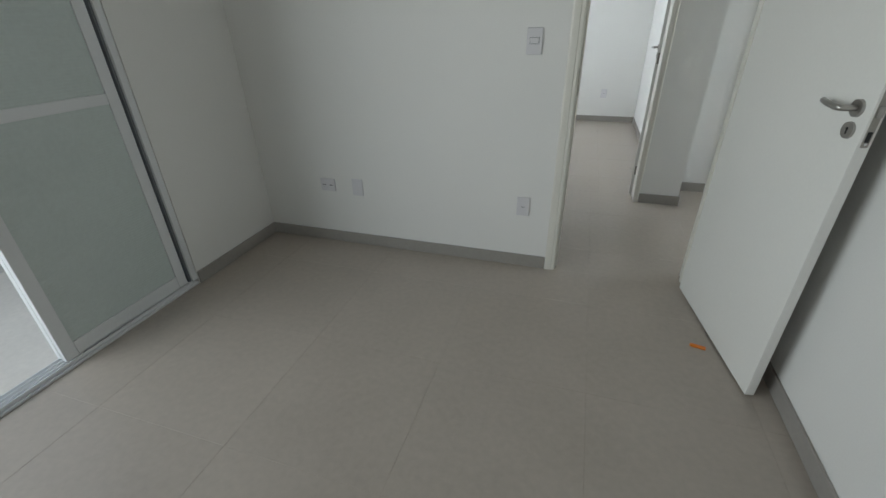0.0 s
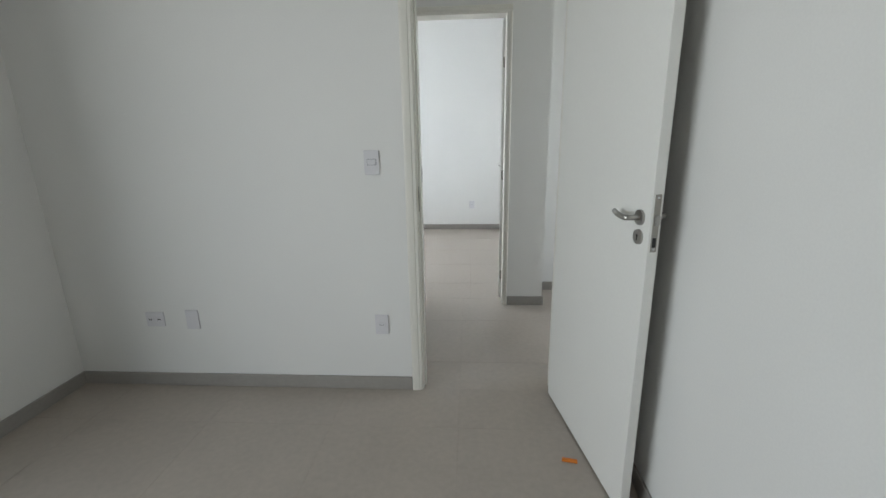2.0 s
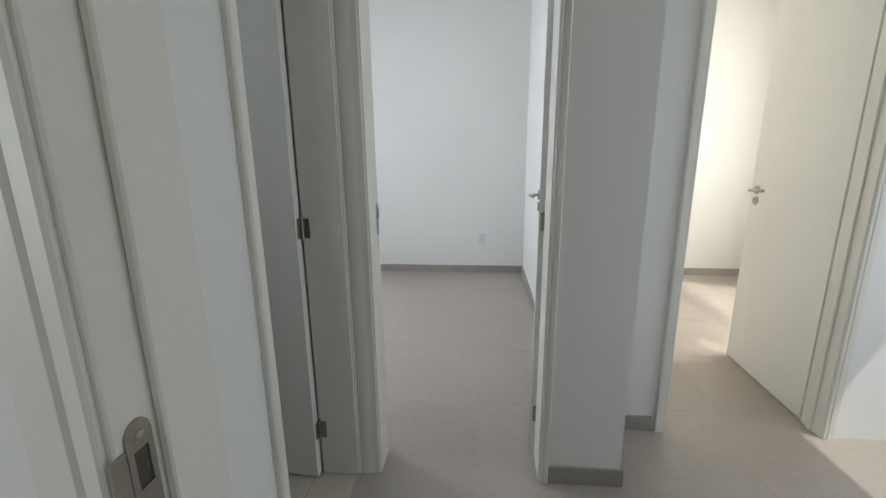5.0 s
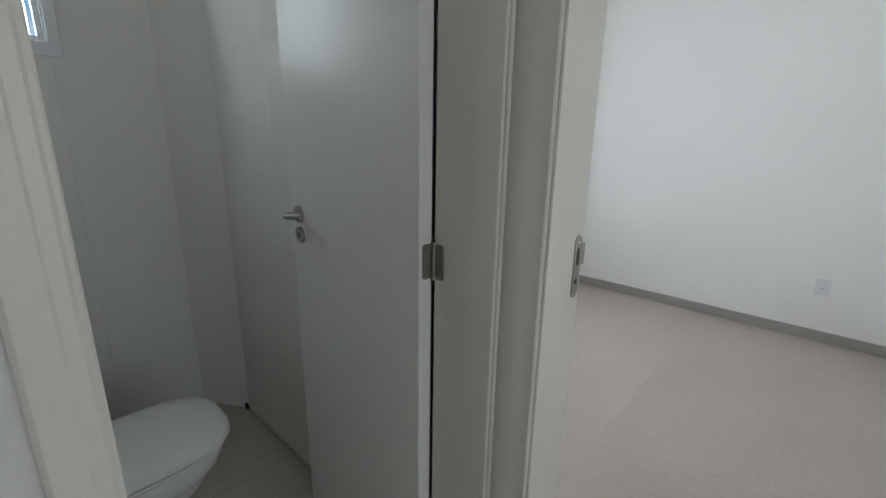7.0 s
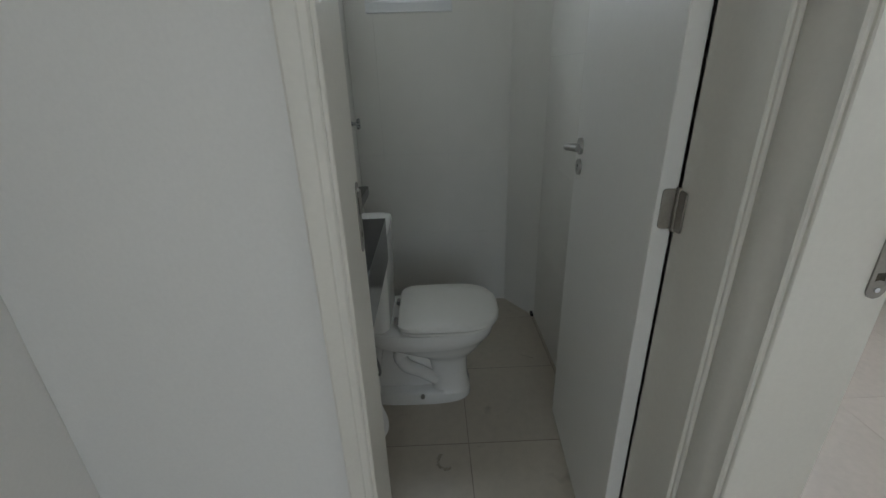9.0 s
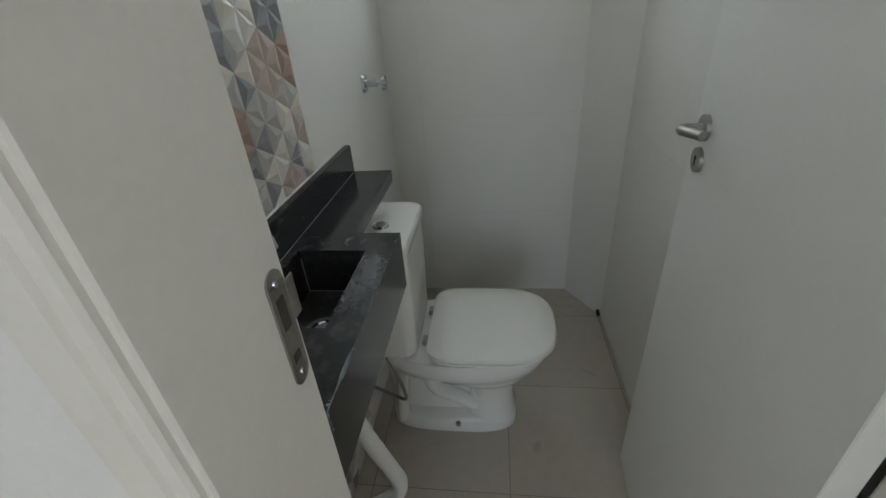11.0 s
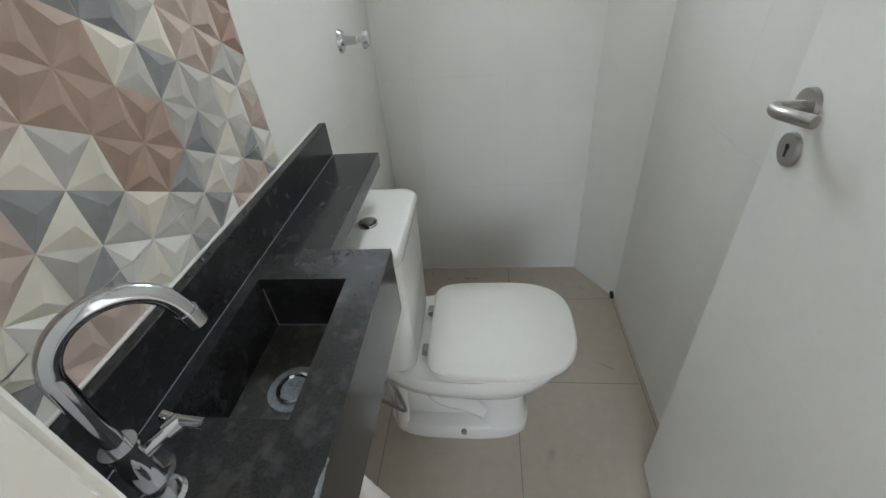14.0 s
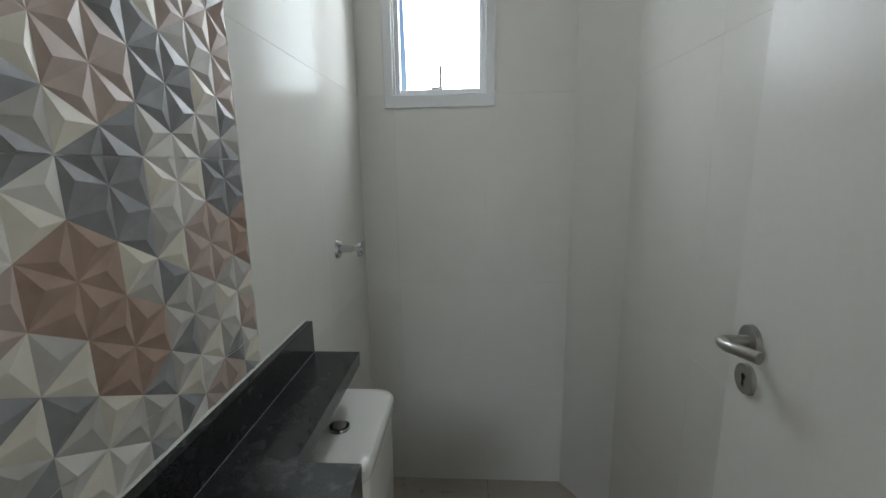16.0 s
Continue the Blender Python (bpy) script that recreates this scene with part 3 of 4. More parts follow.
wall_plate("wall_socket", pose(-0.155, 0, 0.389), 0.072, 0.112, "white socket plate low beside the doorway", "single")
wall_plate("wall_socket", pose(0.355, 4.31, 0.377), 0.075, 0.115, "white socket plate low on the rear bedroom wall", "single")

# orange scrap on the floor
ob_ = bmesh.new()
bx(ob_, -0.032, -0.011, 0.0006, 0.032, 0.011, 0.006, bevel=0.002)
bx(ob_, -0.032, -0.011, 0.006, -0.012, 0.0, 0.010, bevel=0.002)
o = solid("plastic_wedge", ob_, ORANGE, "small orange plastic wedge lying by the open door", "wedge")
o.matrix_world = pose(0.742, -0.52, 0, rz=-12)


# ---- bathroom: granite counter ----
YW = 0.386     # face of the wall with the basin
CT = 0.897     # top of the counter
counter = thing("washbasin_counter", "black granite counter with a carved square basin and a side shelf", "washbasin")


def prism(bm, outline, z0, z1):
    loft(bm, [[(x, y, z) for x, y in outline] for z in (z0, z1)])


XN, XF, XS = -0.325, -0.811, -1.215    # near end, far end of the deep part, end of the shelf
YF, YS = 0.628, 0.522
B = (-0.735, -0.497, 0.428, 0.571)     # basin
top = bmesh.new()
T = 0.02
for a in ((XN, YW + 0.0005, B[1], YF), (B[1], YW + 0.0005, B[0], B[2]), (B[1], B[3], B[0], YF), (B[0], YW + 0.0005, XF, YF), (XF, YW + 0.0005, XS, YS)):
    bx(top, min(a[0], a[2]), a[1], CT - T, max(a[0], a[2]), a[3], CT)
bmesh.ops.remove_doubles(top, verts=top.verts, dist=0.0001)
part("slab", top, GRANITE, counter)
part("apron", box(XF, YF - 0.02, CT - 0.137, XN, YF - 0.0005, CT - T - 0.0003, bevel=0.001, seg=1), GRANITE, counter)
part("apron", box(XF, YW + 0.001, CT - 0.137, XF + 0.02, YF - 0.0205, CT - T - 0.0003, bevel=0.001, seg=1), GRANITE, counter)
part("shelf_edge", box(XS, YS - 0.02, CT - 0.036, XF - 0.0005, YS - 0.0005, CT - T - 0.0003, bevel=0.001, seg=1), GRANITE, counter)
part("backsplash", box(XS, YW + 0.0005, CT + 0.0004, XN, YW + 0.021, 0.978, bevel=0.0012, seg=1), GRANITE, counter)
part("caulk", box(XS + 0.004, 0.3866, 0.9782, XN, 0.3925, 0.9812, bevel=0.001), WGROUT, counter, "white line of caulk along the wall")
bz = 0.795
basin = part("basin", box(B[0] - 0.015, B[2] - 0.015, bz - 0.015, B[1] + 0.015, B[3] + 0.015, bz), BASIN, counter, "carved black granite basin, dusty floor")
zt_ = CT - T - 0.0003
for a in ((B[0] - 0.015, B[2] - 0.015, B[0], B[3] + 0.015), (B[1], B[2] - 0.015, B[1] + 0.015, B[3] + 0.015), (B[0], B[2] - 0.015, B[1], B[2]), (B[0], B[3], B[1], B[3] + 0.015)):
    part("basin_wall", box(a[0], a[1], bz, a[2], a[3], zt_), GRANITE, basin)
for x, y in ((B[0] + 0.0012, B[2] + 0.0012), (B[0] + 0.0012, B[3] - 0.0012)):
    seam = bmesh.new()
    cyl(seam, (x, y, bz), (x, y, CT - T), 0.0011, seg=8)
    part("glue_seam", seam, DUSTY, basin)
seam = bmesh.new()
cyl(seam, (B[0] + 0.001, B[2], bz + 0.0008), (B[0] + 0.001, B[3], bz + 0.0008), 0.0011, seg=8)
part("glue_seam", seam, DUSTY, basin)
dr = bmesh.new()
dx, dy = -0.607, 0.506
rings = []
# dusty drain flange, coloured dull grey so that it shows
flange = bmesh.new()
loft(flange, [[(dx + r * math.cos(a), dy + r * math.sin(a), z) for a in (2 * math.pi * k / 32 for k in range(32))] for r, z in ((0.040, bz + 0.0002), (0.0385, bz + 0.0018), (0.020, bz + 0.0022))])
part("drain_flange", flange, DUSTY, basin, "dull grey dusty flange round the drain", smooth=40)
for r, z in ((0.027, bz + 0.0003), (0.026, bz + 0.005), (0.0225, bz + 0.005), (0.019, bz + 0.0012), (0.004, bz + 0.001)):
    rings.append([(dx + r * math.cos(a), dy + r * math.sin(a), z) for a in (2 * math.pi * k / 32 for k in range(32))])
loft(dr, rings)
drain = part("drain", dr, CHROME, counter, "round chrome basin drain", smooth=40)
dh = bmesh.new()
for k in range(4):
    a = radians(45 + 90 * k)
    cyl(dh, (dx + 0.0105 * math.cos(a), dy + 0.0105 * math.sin(a), bz + 0.001), (dx + 0.0105 * math.cos(a), dy + 0.0105 * math.sin(a), bz + 0.0022), 0.0056, seg=12)
part("drain_slot", dh, DARK, drain)
seam = bmesh.new()
cyl(seam, (XS + 0.003, YW + 0.0215, CT + 0.0004), (XN - 0.003, YW + 0.0215, CT + 0.0002), 0.0006, seg=8)
part("glue_seam", seam, DUSTY, counter, "thin pale line of glue along the splashback")
# cement smears along the front edge
sm = bmesh.new()
rng = random.Random(4)
for k in range(150):
    x = XN - 0.002 - 0.13 * rng.random() ** 1.6
    w, h = 0.001 + 0.004 * rng.random(), 0.0006 + 0.0016 * rng.random()
    z = CT - 0.0005 - 0.05 * rng.random() ** 2.5 * (1 if x > -0.35 else 0.06)
    bmesh.ops.create_icosphere(sm, subdivisions=1, radius=1, matrix=Matrix.Translation((x, YF - 0.0002, z)) @ Matrix.Diagonal((w, 0.0005, h, 1)))
for k in range(34):
    x, y = XN - 0.002 - 0.035 * rng.random() ** 1.6, YF - 0.002 - 0.05 * rng.random() ** 2
    bmesh.ops.create_icosphere(sm, subdivisions=1, radius=1, matrix=Matrix.Translation((x, y, CT)) @ Matrix.Diagonal((0.0008 + 0.0024 * rng.random(), 0.0008 + 0.0016 * rng.random(), 0.0004, 1)))
for k in range(90):
    q = rng.random()
    x = -0.392 - 0.055 * q
    wide = 0.006 * math.sin(math.pi * q) + 0.0008
    bmesh.ops.create_icosphere(sm, subdivisions=1, radius=1, matrix=Matrix.Translation((x, YF - 0.0002, CT - 0.0005 - wide * 1.3 * rng.random())) @ Matrix.Diagonal((0.003 + 0.004 * rng.random(), 0.0005, 0.0006 + wide * 0.3 * rng.random(), 1)))
    bmesh.ops.create_icosphere(sm, subdivisions=1, radius=1, matrix=Matrix.Translation((x, YF - 0.0003 - wide * 0.4 * rng.random(), CT)) @ Matrix.Diagonal((0.002 + 0.003 * rng.random(), 0.0007, 0.0004, 1)))
part("cement_smear", sm, DUSTY, counter, "pale cement smears on the edge")

# tap
tap = thing("tap", "chrome swan-neck tap with a small lever on the counter", "tap", at=pose(-0.432, 0.447, CT))
tb = bmesh.new()
cyl(tb, (0, 0, 0.0003), (0, 0, 0.006), 0.027, 0.025, seg=28)
cyl(tb, (0, 0, 0.006), (0, 0, 0.050), 0.0145, 0.0135, seg=24)
cyl(tb, (0, 0, 0.050), (0, 0, 0.056), 0.0165, seg=24)
part("body", tb, CHROME, tap, smooth=40)
sp = bmesh.new()
d = Vector((-0.80, 0.60, 0)).normalized()
R = 0.051
pts = [Vector((0, 0, 0.054)), Vector((0, 0, 0.09)), Vector((0, 0, 0.146))]
pts += [d * (R - R * math.cos(a)) + Vector((0, 0, 0.146 + R * math.sin(a))) for a in (radians(k) for k in range(15, 166, 15))]
pts.append(pts[-1] + Vector((d.x * 0.003, d.y * 0.003, -0.012)))
tube(sp, smooth_path(pts, 4), 0.0092, seg=18)
spout = part("spout", sp, CHROME, tap, "curved chrome spout", smooth=50)
e = pts[-1]
at_ = bmesh.new()
cyl(at_, e + Vector((0, 0, 0.002)), e + Vector((d.x * 0.003, d.y * 0.003, -0.016)), 0.0105, seg=20)
part("aerator", at_, CHROME, spout, smooth=40)
lv = bmesh.new()
ld = Vector((-0.80, 0.60, 0)).normalized()
cyl(lv, (0, 0, 0.028), ld * 0.040 + Vector((0, 0, 0.034)), 0.0075, seg=18)
cyl(lv, ld * 0.034 + Vector((0, 0, 0.033)), ld * 0.050 + Vector((0, 0, 0.035)), 0.0115, seg=20)
ls = Vector((0.15, 0.99, 0))
c0 = ld * 0.046 + Vector((0, 0, 0.041))
tube(lv, smooth_path([c0 - ls * 0.016 + Vector((0, 0, 0.003)), c0, c0 + ls * 0.036 + Vector((0, 0, 0.003))], 5), 0.0058, seg=12, flat=0.6)
part("lever", lv, CHROME, tap, smooth=45)
fl = bmesh.new()
cyl(fl, Vector((0.018, 0.030, 0.0004)), Vector((0.018, 0.030, 0.005)), 0.022, 0.019, seg=26)
cyl(fl, Vector((0.018, 0.030, 0.005)), Vector((0.018, 0.030, 0.017)), 0.010, 0.009, seg=20)
part("flange", fl, CHROME, tap, smooth=40)

# white trap under the basin
pipe = thing("sink_trap", "white corrugated plastic drain pipe under the basin", "drain pipe")
pb = bmesh.new()
pp = smooth_path([(-0.605, 0.492, 0.78), (-0.606, 0.50, 0.66), (-0.620, 0.53, 0.48), (-0.638, 0.572, 0.31), (-0.643, 0.583, 0.255), (-0.628, 0.572, 0.222), (-0.59, 0.515, 0.222), (-0.57, 0.45, 0.232), (-0.565, 0.388, 0.24)], 10)
tube(pb, pp, lambda t: 0.0205 + 0.0009 * math.sin(t * 260) * (1 if 0.12 < t < 0.42 or t > 0.74 else 0.15), seg=18)
part("tube", pb, PLASTIC, pipe, smooth=50)
pc = bmesh.new()
cyl(pc, (-0.565, 0.388, 0.24), (-0.565, 0.396, 0.24), 0.036, 0.033, seg=26)
part("wall_flange", pc, PLASTIC, pipe, smooth=40)
pd = bmesh.new()
tube(pd, smooth_path([(-0.52, 0.47, 0.76), (-0.515, 0.50, 0.55), (-0.53, 0.49, 0.36), (-0.55, 0.43, 0.33), (-0.555, 0.39, 0.33)], 8), 0.0075, seg=12)
part("supply_hose", pd, PLASTIC, pipe, "thin white supply hose", smooth=50)


# ---- toilet ----
TX = -1.088
toilet = thing("toilet", "white close-coupled toilet with its lid down", "toilet", at=pose(TX, 0, 0))


def ring(cy, hx, hy, z, n=40, ex=2.6, back=None):
    """Superellipse; back: a flat back at that y."""
    out = []
    for k in range(n):
        a = 2 * math.pi * k / n
        c, s = math.cos(a), math.sin(a)
        q = 7.0 if back is not None and s < 0 else ex
        x = hx * math.copysign(abs(c) ** (2 / q), c) * (1 - 0.03 * (s < 0) * abs(s) if back is not None else 1)
        y = cy + hy * math.copysign(abs(s) ** (2 / q), s)
        out.append((x, max(y, back) if back is not None else y, z))
    return out


bw = bmesh.new()
foot = [(0.0006, 0.455, 0.903, 0.100), (0.010, 0.452, 0.908, 0.104), (0.050, 0.455, 0.905, 0.098), (0.062, 0.462, 0.900, 0.090)]
loft(bw, [ring((a + b) / 2, hx, (b - a) / 2, z, ex=3.2) for z, a, b, hx in foot])
loft(bw, [ring((a + b) / 2, hx, (b - a) / 2, z, ex=4.0) for z, a, b, hx in ((0.055, 0.458, 0.80, 0.046), (0.36, 0.452, 0.80, 0.052))])
prof = [(0.050, 0.730, 0.904, 0.096), (0.075, 0.738, 0.897, 0.082), (0.12, 0.742, 0.892, 0.075), (0.19, 0.728, 0.893, 0.078), (0.22, 0.70, 0.905, 0.094),
        (0.25, 0.655, 0.935, 0.124), (0.285, 0.56, 0.962, 0.148), (0.315, 0.475, 0.985, 0.162), (0.322, 0.452, 0.994, 0.170), (0.35, 0.450, 1.004, 0.174), (0.378, 0.450, 1.006, 0.175), (0.388, 0.455, 1.002, 0.172)]
loft(bw, [ring((a + b) / 2, hx, (b - a) / 2, z, ex=2.9 if z < 0.2 else 2.4) for z, a, b, hx in prof])
for sx in (-1, 1):
    tube(bw, smooth_path([(sx * 0.066, 0.79, 0.27), (sx * 0.070, 0.70, 0.29), (sx * 0.068, 0.62, 0.25), (sx * 0.066, 0.635, 0.185), (sx * 0.062, 0.70, 0.145), (sx * 0.058, 0.76, 0.10)], 6),
         lambda t: 0.034 - 0.010 * t, seg=14)
    tube(bw, smooth_path([(sx * 0.066, 0.50, 0.03), (sx * 0.068, 0.51, 0.16), (sx * 0.072, 0.53, 0.28), (sx * 0.075, 0.56, 0.32)], 6), 0.022, seg=14)
part("bowl", bw, PORCELAIN, toilet, smooth=60)
bolts = bmesh.new()
cyl(bolts, (0.088, 0.70, 0.044), (0.106, 0.70, 0.044), 0.010, 0.009, seg=16)
part("bolt", bolts, PLATE, toilet, smooth=40)
se = bmesh.new()
loft(se, [ring(0.82, 0.168, 0.190, 0.3885, back=0.634), ring(0.82, 0.173, 0.194, 0.392, back=0.632), ring(0.82, 0.173, 0.194, 0.400, back=0.632), ring(0.82, 0.166, 0.188, 0.4025, back=0.636)])
part("seat", se, LID, toilet, smooth=50)
li = bmesh.new()
loft(li, [ring(0.82, 0.174, 0.198, 0.4075, ex=2.9, back=0.625), ring(0.82, 0.179, 0.2, 0.411, ex=2.9, back=0.622), ring(0.82, 0.179, 0.2, 0.424, ex=2.9, back=0.622),
          ring(0.82, 0.172, 0.193, 0.4305, ex=2.9, back=0.63), ring(0.82, 0.12, 0.14, 0.433, ex=2.9, back=0.68)])
part("lid", li, LID, toilet, "closed white lid", smooth=50)
for sx in (-0.075, 0.075):
    hg = bmesh.new()
    cyl(hg, (sx - 0.014, 0.612, 0.404), (sx + 0.014, 0.612, 0.404), 0.010, seg=16)
    part("lid_hinge", hg, BASE, toilet, smooth=40)
tk = bmesh.new()


def tank_ring(hx, y0, y1, z, r=0.035, n=6):
    out = []
    for cx, cy, a0 in ((hx - r, y1 - r, 0), (-hx + r, y1 - r, 90), (-hx + 0.01, y0 + 0.01, 180), (hx - 0.01, y0 + 0.01, 270)):
        rr = r if cy > y0 + 0.02 else 0.01
        for k in range(n + 1):
            a = radians(a0 + 90 * k / n)
            out.append((cx + rr * math.cos(a), cy + rr * math.sin(a), z))
    return out


loft(tk, [tank_ring(0.138, 0.41, 0.585, 0.389), tank_ring(0.143, 0.405, 0.592, 0.40), tank_ring(0.150, 0.402, 0.597, 0.60), tank_ring(0.153, 0.40, 0.598, 0.745)])
part("tank", tk, PORCELAIN, toilet, smooth=45)
tl = bmesh.new()
loft(tl, [tank_ring(0.153, 0.40, 0.600, 0.7455), tank_ring(0.156, 0.398, 0.603, 0.750), tank_ring(0.156, 0.398, 0.603, 0.774), tank_ring(0.151, 0.402, 0.598, 0.781), tank_ring(0.138, 0.42, 0.585, 0.7825)])
part("tank_lid", tl, PORCELAIN, toilet, smooth=45)
fb_ = bmesh.new()
cyl(fb_, (0.02, 0.508, 0.782), (0.02, 0.508, 0.789), 0.024, 0.022, seg=28)
fbn = part("flush_button", fb_, CHROME, toilet, "round chrome push button", smooth=40)
fb2 = bmesh.new()
cyl(fb2, (0.02, 0.508, 0.789), (0.02, 0.508, 0.7915), 0.015, 0.0145, seg=24)
part("button_key", fb2, PLATE, fbn, smooth=40)

hose = bmesh.new()
tube(hose, smooth_path([(-1.0, 0.46, 0.385), (-0.975, 0.50, 0.33), (-0.955, 0.535, 0.24), (-0.965, 0.53, 0.185), (-1.0, 0.47, 0.17), (-1.03, 0.388, 0.175)], 8), 0.0055, seg=10)
solid("water_hose", hose, RUBBER, "thin grey braided hose from the wall to the tank", "hose", smooth=50)

# shut-off valve on the wall
vx, vz = -1.515, 1.102
valve = thing("shutoff_valve", "chrome shut-off valve with cross handle on the wall", "valve", at=pose(vx, YW, vz))
vb = bmesh.new()
cyl(vb, (0, 0.0003, 0), (0, 0.009, 0), 0.031, 0.027, seg=30)
part("flange", vb, CHROME, valve, smooth=40)
vc = bmesh.new()
cyl(vc, (0, 0.009, 0), (0, 0.050, 0), 0.013, 0.0105, seg=20)
cyl(vc, (0, 0.050, 0), (0, 0.062, 0), 0.0075, seg=16)
part("stem", vc, CHROME, valve, smooth=40)
vd = bmesh.new()
cyl(vd, (0, 0.062, 0), (0, 0.080, 0), 0.0115, 0.013, seg=20)
for k in range(4):
    a = radians(45 + 90 * k)
    cyl(vd, (0, 0.071, 0), (0.025 * math.cos(a), 0.073, 0.025 * math.sin(a)), 0.0058, 0.0066, seg=12)
part("cross_handle", vd, CHROME, valve, smooth=40)

# dark peg added in place of a gap in the floor corner
st = bmesh.new()
cyl(st, (-1.655, 1.312, 0.0005), (-1.655, 1.306, 0.028), 0.009, 0.008, seg=12)
solid("gap_peg", st, DARK, "small dark peg standing in for a gap in the floor corner", "pipe", smooth=40)


# dirt on the floors
MUD = material("dried_mud", (0.36, 0.315, 0.25), 0.9, vary=0.4, scale=40, fine=200, bump=0.3)


def dirt(name, label, cx, cy, pts, size, seed):
    """Flat crumbs of dried mud scattered along a bent line."""
    g = random.Random(seed)
    bm = bmesh.new()
    line = smooth_path([(cx + x, cy + y, 0) for x, y in pts], 14)
    for p in line:
        for _ in range(2):
            q = p + Vector(((g.random() - 0.5) * size * 2.4, (g.random() - 0.5) * size * 2.4, 0.0002))
            rr = size * (0.25 + 0.5 * g.random())
            bmesh.ops.create_icosphere(bm, subdivisions=1, radius=1, matrix=Matrix.Translation(q) @ Matrix.Diagonal((rr, rr * (0.5 + g.random()), 0.0006, 1)))
    return solid(name, bm, MUD, label, "dirt", kind="stuff")


dirt("mud_mark", "curved mud mark on the bathroom floor tile", -0.698, 0.785, [(-0.03, -0.015), (-0.012, -0.028), (0.018, -0.022), (0.03, 0.0), (0.024, 0.016)], 0.0045, 1)
dirt("mud_mark", "faint mud specks on the bathroom floor tile", -1.79, 0.70, [(0.0, -0.03), (0.004, 0.0), (0.0, 0.03)], 0.004, 2)
dirt("mud_mark", "faint mud specks on the bathroom floor tile", -1.30, 1.20, [(0.0, -0.02), (0.015, 0.01), (0.03, 0.03)], 0.003, 3)
dirt("crumbs", "dark crumbs on the rear bedroom floor", 0.62, 2.16, [(0.0, 0.0), (0.02, -0.03), (0.05, -0.05)], 0.0035, 5)

# ---- relief tiles over the basin ----
CX, CZ = 0.0590, 0.0660      # columns and edge length of the triangle lattice
PX0, PX1, PZ1 = -0.990, -0.313, H - 0.002
TILE_H = 5 * CZ
ORG_X, ORG_Z = -0.643, 1.2385  # centre of one brown hexagon


def lattice(k, j):
    """Vertex of column k, row j; odd columns are half an edge lower."""
    return ORG_X - k * CX, ORG_Z - j * CZ - (CZ / 2 if k % 2 else 0)


PALETTE = [T_CREAM, T_BROWN, T_ROSE, T_GREY, T_MID, T_WHITE]
LETTERS = "CBRGMW"
# coloured hexagons: column, row and colour of the centre
HEXAGONS = "0,0 B|1,1 B|1,-2 G|4,0 R|5,-2 G|1,-4 R|3,-4 G|4,-6 R|6,-4 R|-2,-1 W|-3,1 R|-2,-4 M"
# single triangles by their three corners
TRIANGLES = ("1,-1 2,-1 2,0 G|2,-1 2,0 3,-1 M|2,-2 2,-1 3,-2 C|2,-1 3,-2 3,-1 W|3,-2 4,-2 4,-1 C|3,-2 3,-1 4,-1 W|1,-1 2,0 1,0 C|1,0 2,0 2,1 M|2,0 2,1 3,0 G|"
             "2,0 3,-1 3,0 C|3,0 2,1 3,1 M|3,0 3,1 4,1 M|4,1 3,1 4,2 M|2,1 2,2 3,1 M|2,2 3,1 3,2 G|3,1 3,2 4,2 M|3,2 4,2 4,3 C|2,2 3,2 2,3 M|3,2 2,3 3,3 C|"
             "1,2 2,2 2,3 G|3,2 3,3 4,3 W|4,1 4,2 5,1 C|4,1 5,0 5,1 M|5,1 5,2 6,2 R|5,2 6,2 6,3 R|4,2 5,1 5,2 W|4,2 4,3 5,2 M|4,3 5,2 5,3 G|-1,0 0,1 -1,1 M|"
             "0,1 0,2 -1,1 C|-1,1 0,2 -1,2 G|0,2 -1,2 0,3 M|0,2 0,3 1,2 C|1,2 0,3 1,3 M|1,2 2,3 1,3 M|-1,1 -1,2 -2,2 C|-1,1 -2,1 -2,2 G|-1,0 -1,1 -2,1 C|"
             "0,-1 0,-2 -1,-2 W|-1,-2 0,-1 -1,-1 C|0,-2 0,-3 -1,-3 M|0,-3 0,-2 1,-3 C|1,-3 2,-3 2,-2 G|2,-3 2,-2 3,-3 M|3,-3 3,-2 4,-3 C|2,-2 3,-3 3,-2 W|"
             "3,-3 4,-3 4,-2 M|2,-4 2,-5 1,-5 G|2,-5 2,-4 3,-5 G|0,-4 0,-3 -1,-4 C|0,-3 -1,-3 -1,-4 G|4,-4 5,-4 5,-5 M|4,-4 5,-4 4,-3 C|4,-3 5,-4 5,-3 M|-1,2 0,3 -1,3 W|"
             "1,3 2,3 2,4 M|2,3 2,4 3,3 G|0,3 1,3 0,4 W|0,3 -1,3 0,4 C|1,3 0,4 1,4 M|3,3 2,4 3,4 W")
TILE_COLOURS = {}


def vertex(text):
    k, j = text.split(",")
    return int(k), int(j)


for entry in HEXAGONS.split("|"):
    at_text, letter = entry.split()
    k, j = vertex(at_text)
    o = k % 2
    around = [(k, j - 1), (k + 1, j - 1 + o), (k + 1, j + o), (k, j + 1), (k - 1, j + o), (k - 1, j - 1 + o)]
    for a, b in zip(around, around[1:] + around[:1]):
        TILE_COLOURS[frozenset(((k, j), a, b))] = LETTERS.index(letter)
for entry in TRIANGLES.split("|"):
    *corners, letter = entry.split()
    TILE_COLOURS[frozenset(map(vertex, corners))] = LETTERS.index(letter)


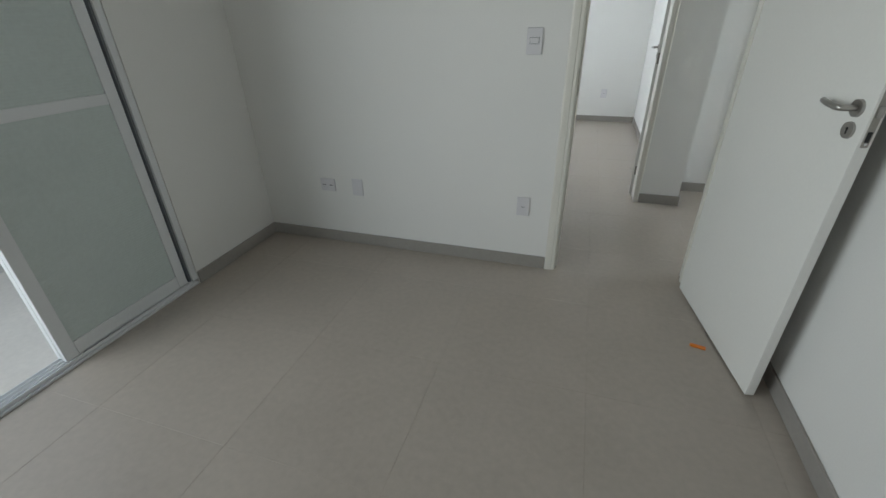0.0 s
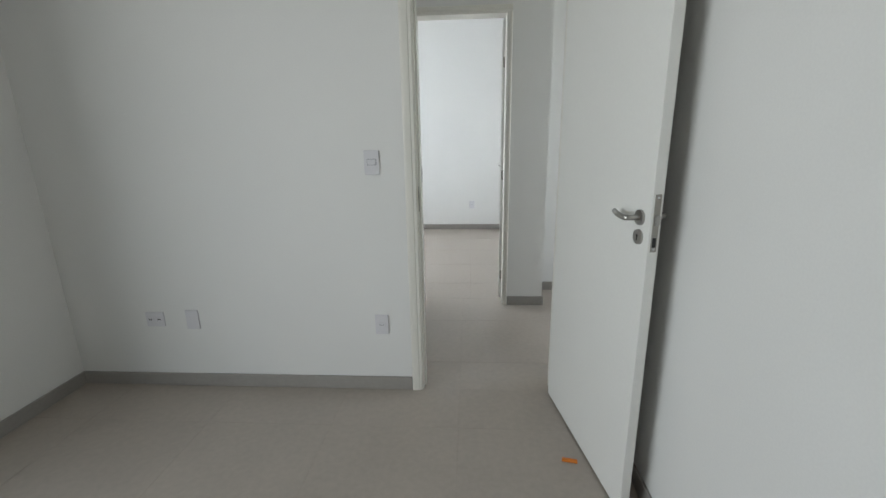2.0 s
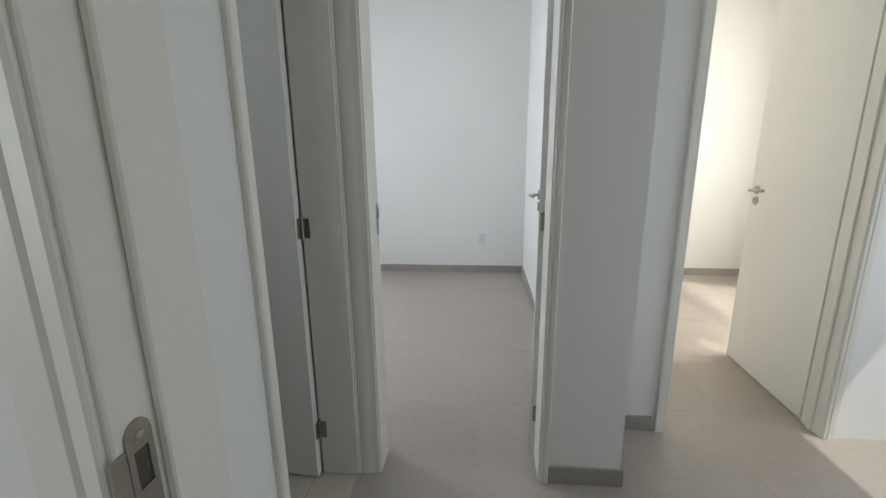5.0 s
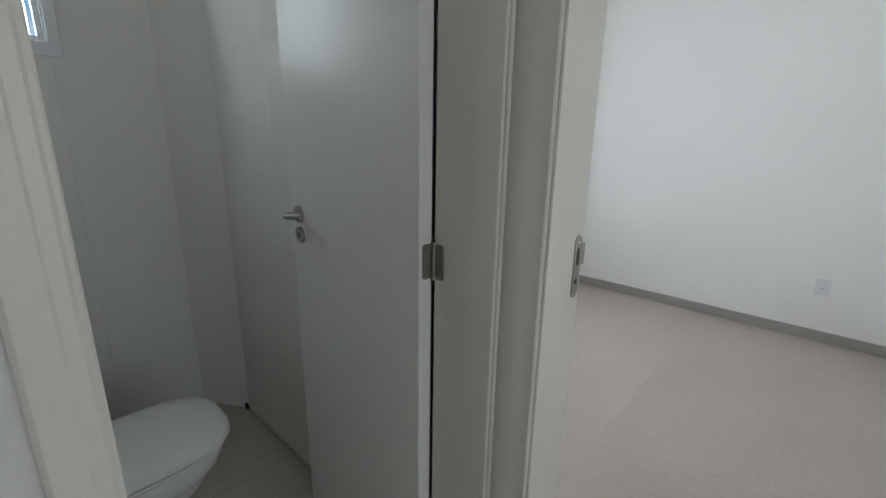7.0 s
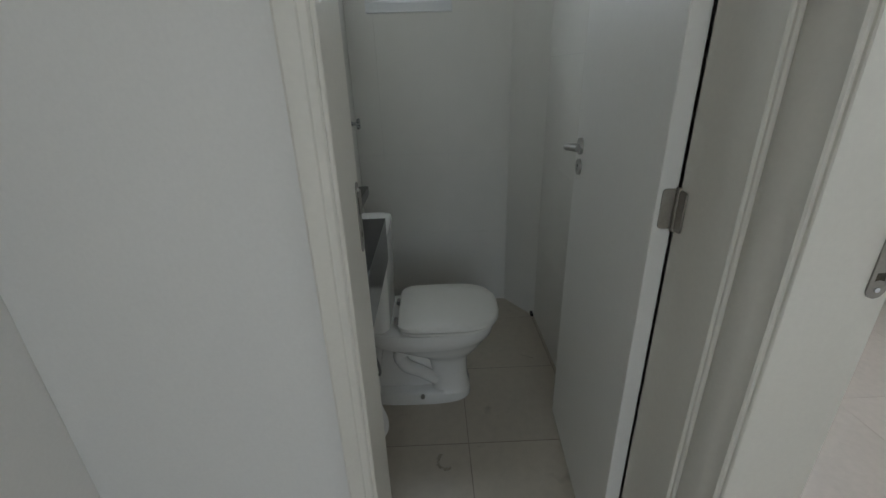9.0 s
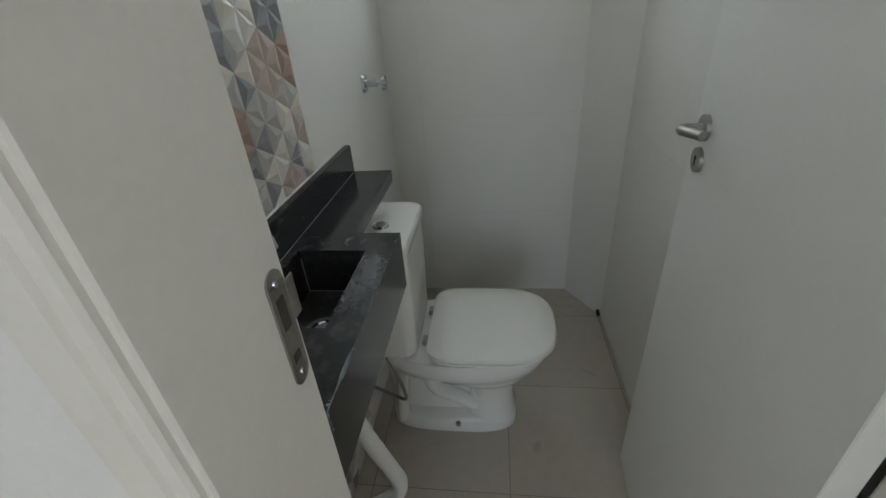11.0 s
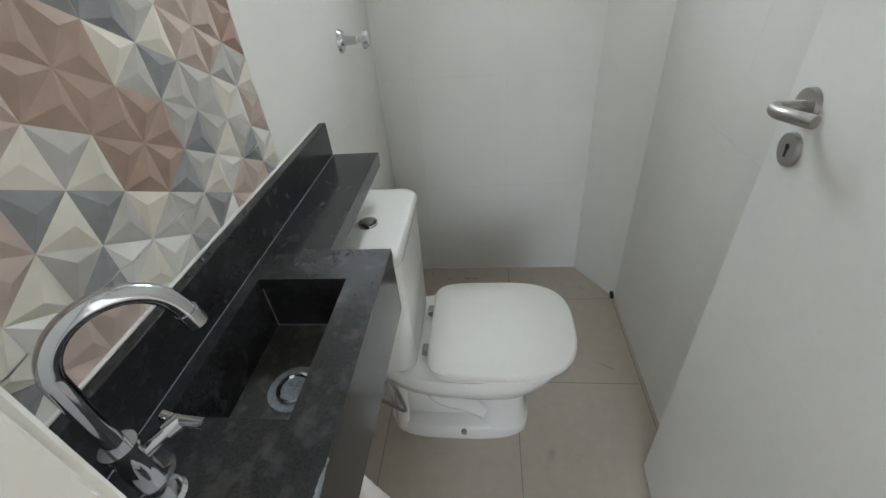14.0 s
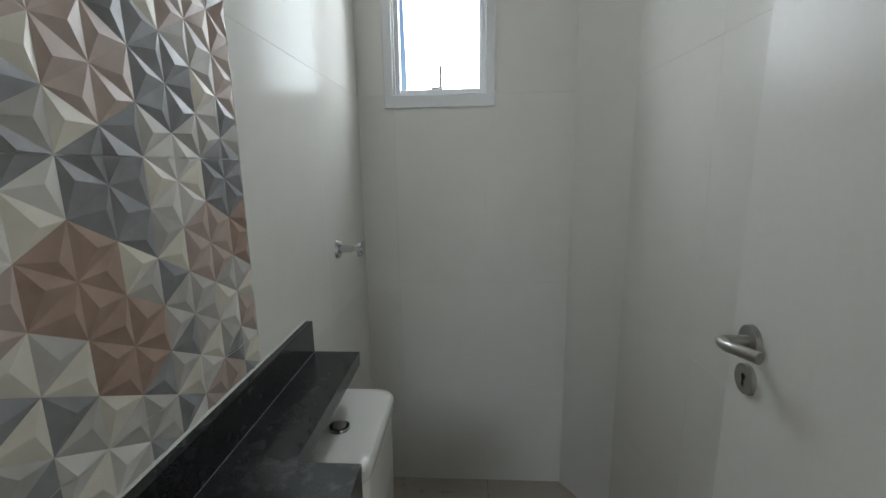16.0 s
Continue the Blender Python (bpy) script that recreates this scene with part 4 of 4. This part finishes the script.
def tile_colour(corners):
    """Colour of a triangle; beyond the listed stretch the print repeats."""
    for dk, dj in ((0, 0), (0, 10), (0, -10), (6, 0), (-6, 0), (6, 10), (-6, 10), (6, -10), (-6, -10), (0, 5), (0, -5), (4, 5), (-4, -5), (0, 15), (0, -15), (6, 5), (-6, 5)):
        c = TILE_COLOURS.get(frozenset((k + dk, j + dj) for k, j in corners))
        if c is not None:
            return c
    return random.Random(sum(k * 37 + j * 11 for k, j in corners)).choice((0, 0, 5, 5, 4))


panel = solid("tile_panel", box(PX0, 0.3802, 0.001, PX1, 0.3835, PZ1), WGROUT, "wall panel of brown, grey and cream relief tiles", "wall tiles", kind="structure")
rows0, rows1 = math.floor((0 - 1.040) / TILE_H), math.floor((PZ1 - 1.040) / TILE_H)
YB = 0.3845
for row in range(rows0, rows1 + 1):
    zb, zt = max(0.002, 1.040 + row * TILE_H + 0.001), min(PZ1, 1.040 + (row + 1) * TILE_H - 0.001)
    bm = bmesh.new()
    for k in range(-7, 9):
        for j in range(-24, 24):
            for up in (0, 1):
                a, b = lattice(k, j), lattice(k, j + 1)
                sh = 0 if k % 2 == 0 else 1
                c = lattice(k + 1, j + sh) if up == 0 else lattice(k - 1, j + sh)
                tri = [Vector((p[0], YB, p[1])) for p in (a, b, c)]
                cen = sum(tri, Vector()) / 3
                if cen.z < zb - 0.05 or cen.z > zt + 0.05 or cen.x < PX0 - 0.05 or cen.x > PX1 + 0.05:
                    continue
                rnd = random.Random(k * 997 + j * 31 + up)
                tip = cen + Vector(((rnd.random() - 0.5) * 0.014, 0.0040 + 0.0018 * rnd.random(), (rnd.random() - 0.5) * 0.014))
                vs = [bm.verts.new(p) for p in tri] + [bm.verts.new(tip)]
                mi = tile_colour(((k, j), (k, j + 1), (k + (1 if up == 0 else -1), j + sh)))
                for q in range(3):
                    f = bm.faces.new((vs[q], vs[(q + 1) % 3], vs[3]))
                    f.material_index = mi
    for co, no in (((0, 0, zb), (0, 0, -1)), ((0, 0, zt), (0, 0, 1)), ((PX0, 0, 0), (-1, 0, 0)), ((PX1, 0, 0), (1, 0, 0))):
        bmesh.ops.bisect_plane(bm, geom=bm.verts[:] + bm.edges[:] + bm.faces[:], plane_co=co, plane_no=no, clear_outer=True)
    for f in bm.faces:
        if f.normal.y < 0:
            f.normal_flip()
    me = bpy.data.meshes.new("tile")
    bm.to_mesh(me)
    bm.free()
    for m in PALETTE:
        me.materials.append(m)
    t_ob = new("tile", me)
    t_ob.parent = panel


# ---- plain wall tiles of the bathroom ----
def wall_tiles(parent, boxes):
    for b in boxes:
        ob = new("tile", finish(box(*b), "tile", BWALL))
        ob.parent = parent


def tile_field(parent, edges_u, edges_z, make, skip=None):
    """Large tiles between the given edges; make(a, b, z0, z1) gives the box."""
    g = 0.0003
    boxes = []
    for a, b in zip(edges_u, edges_u[1:]):
        for c, d_ in zip(edges_z, edges_z[1:]):
            if skip and skip(a, b, c, d_):
                continue
            boxes.append(make(a + g, b - g, c + g, d_ - g))
    wall_tiles(parent, boxes)


ZE = [0.002, 0.45, 0.90, 1.35, 1.61, 1.98, 2.22, H - 0.002]
ob_w = bpy.data.objects
tile_field(ob_w["wall_bathroom_south"], [-1.866, -1.42, PX0], ZE, lambda a, b, c, d_: (a, 0.3801, c, b, 0.386, d_))
tile_field(ob_w["wall_bathroom_west"], [0.3865, 0.52, 0.862, 1.186], ZE, lambda a, b, c, d_: (-1.8679, a, c, -1.864, b, d_),
           lambda a, b, c, d_: a > 0.5 and b < 0.9 and c > 1.6 and d_ < 2.3)
tile_field(ob_w["wall_bathroom_north"], [-1.655, -1.2, -0.75, -0.315], ZE, lambda a, b, c, d_: (a, 1.3205, c, b, 1.3259, d_))
tile_field(ob_w["wall_bathroom_hall"], [0.387, 0.584], ZE, lambda a, b, c, d_: (-0.3155, a, c, -0.3101, b, d_))

# ---- floor tiles ----
tiled_floor("floor_bedroom", XW, -3.70, 0.975, 0.0, -1.61, -1.57, 0.623, FLOOR, GROUT, "beige-grey porcelain tiled bedroom floor")
tiled_floor("floor_hall", -0.165, 0.0, 2.60, 1.38, -1.61, -1.57, 0.623, FLOOR, GROUT, "beige-grey porcelain tiled hall floor")
tiled_floor("floor_rear_bedroom", XW, 1.38, 0.80, 4.31, 0.325, 2.41, 0.623, FLOOR, GROUT, "beige-grey porcelain tiled rear bedroom floor")
tiled_floor("floor_spare_room", 0.80, 1.38, 3.30, 4.31, 1.57, 2.41, 0.623, FLOOR, GROUT, "beige-grey porcelain tiled spare room floor")
tiled_floor("floor_bathroom", -1.867, 0.38, -0.165, 1.326, -0.777, 0.875, 0.434, BFLOOR, BGROUT, "worn beige tiled bathroom floor with dirty joints", gap=0.003)
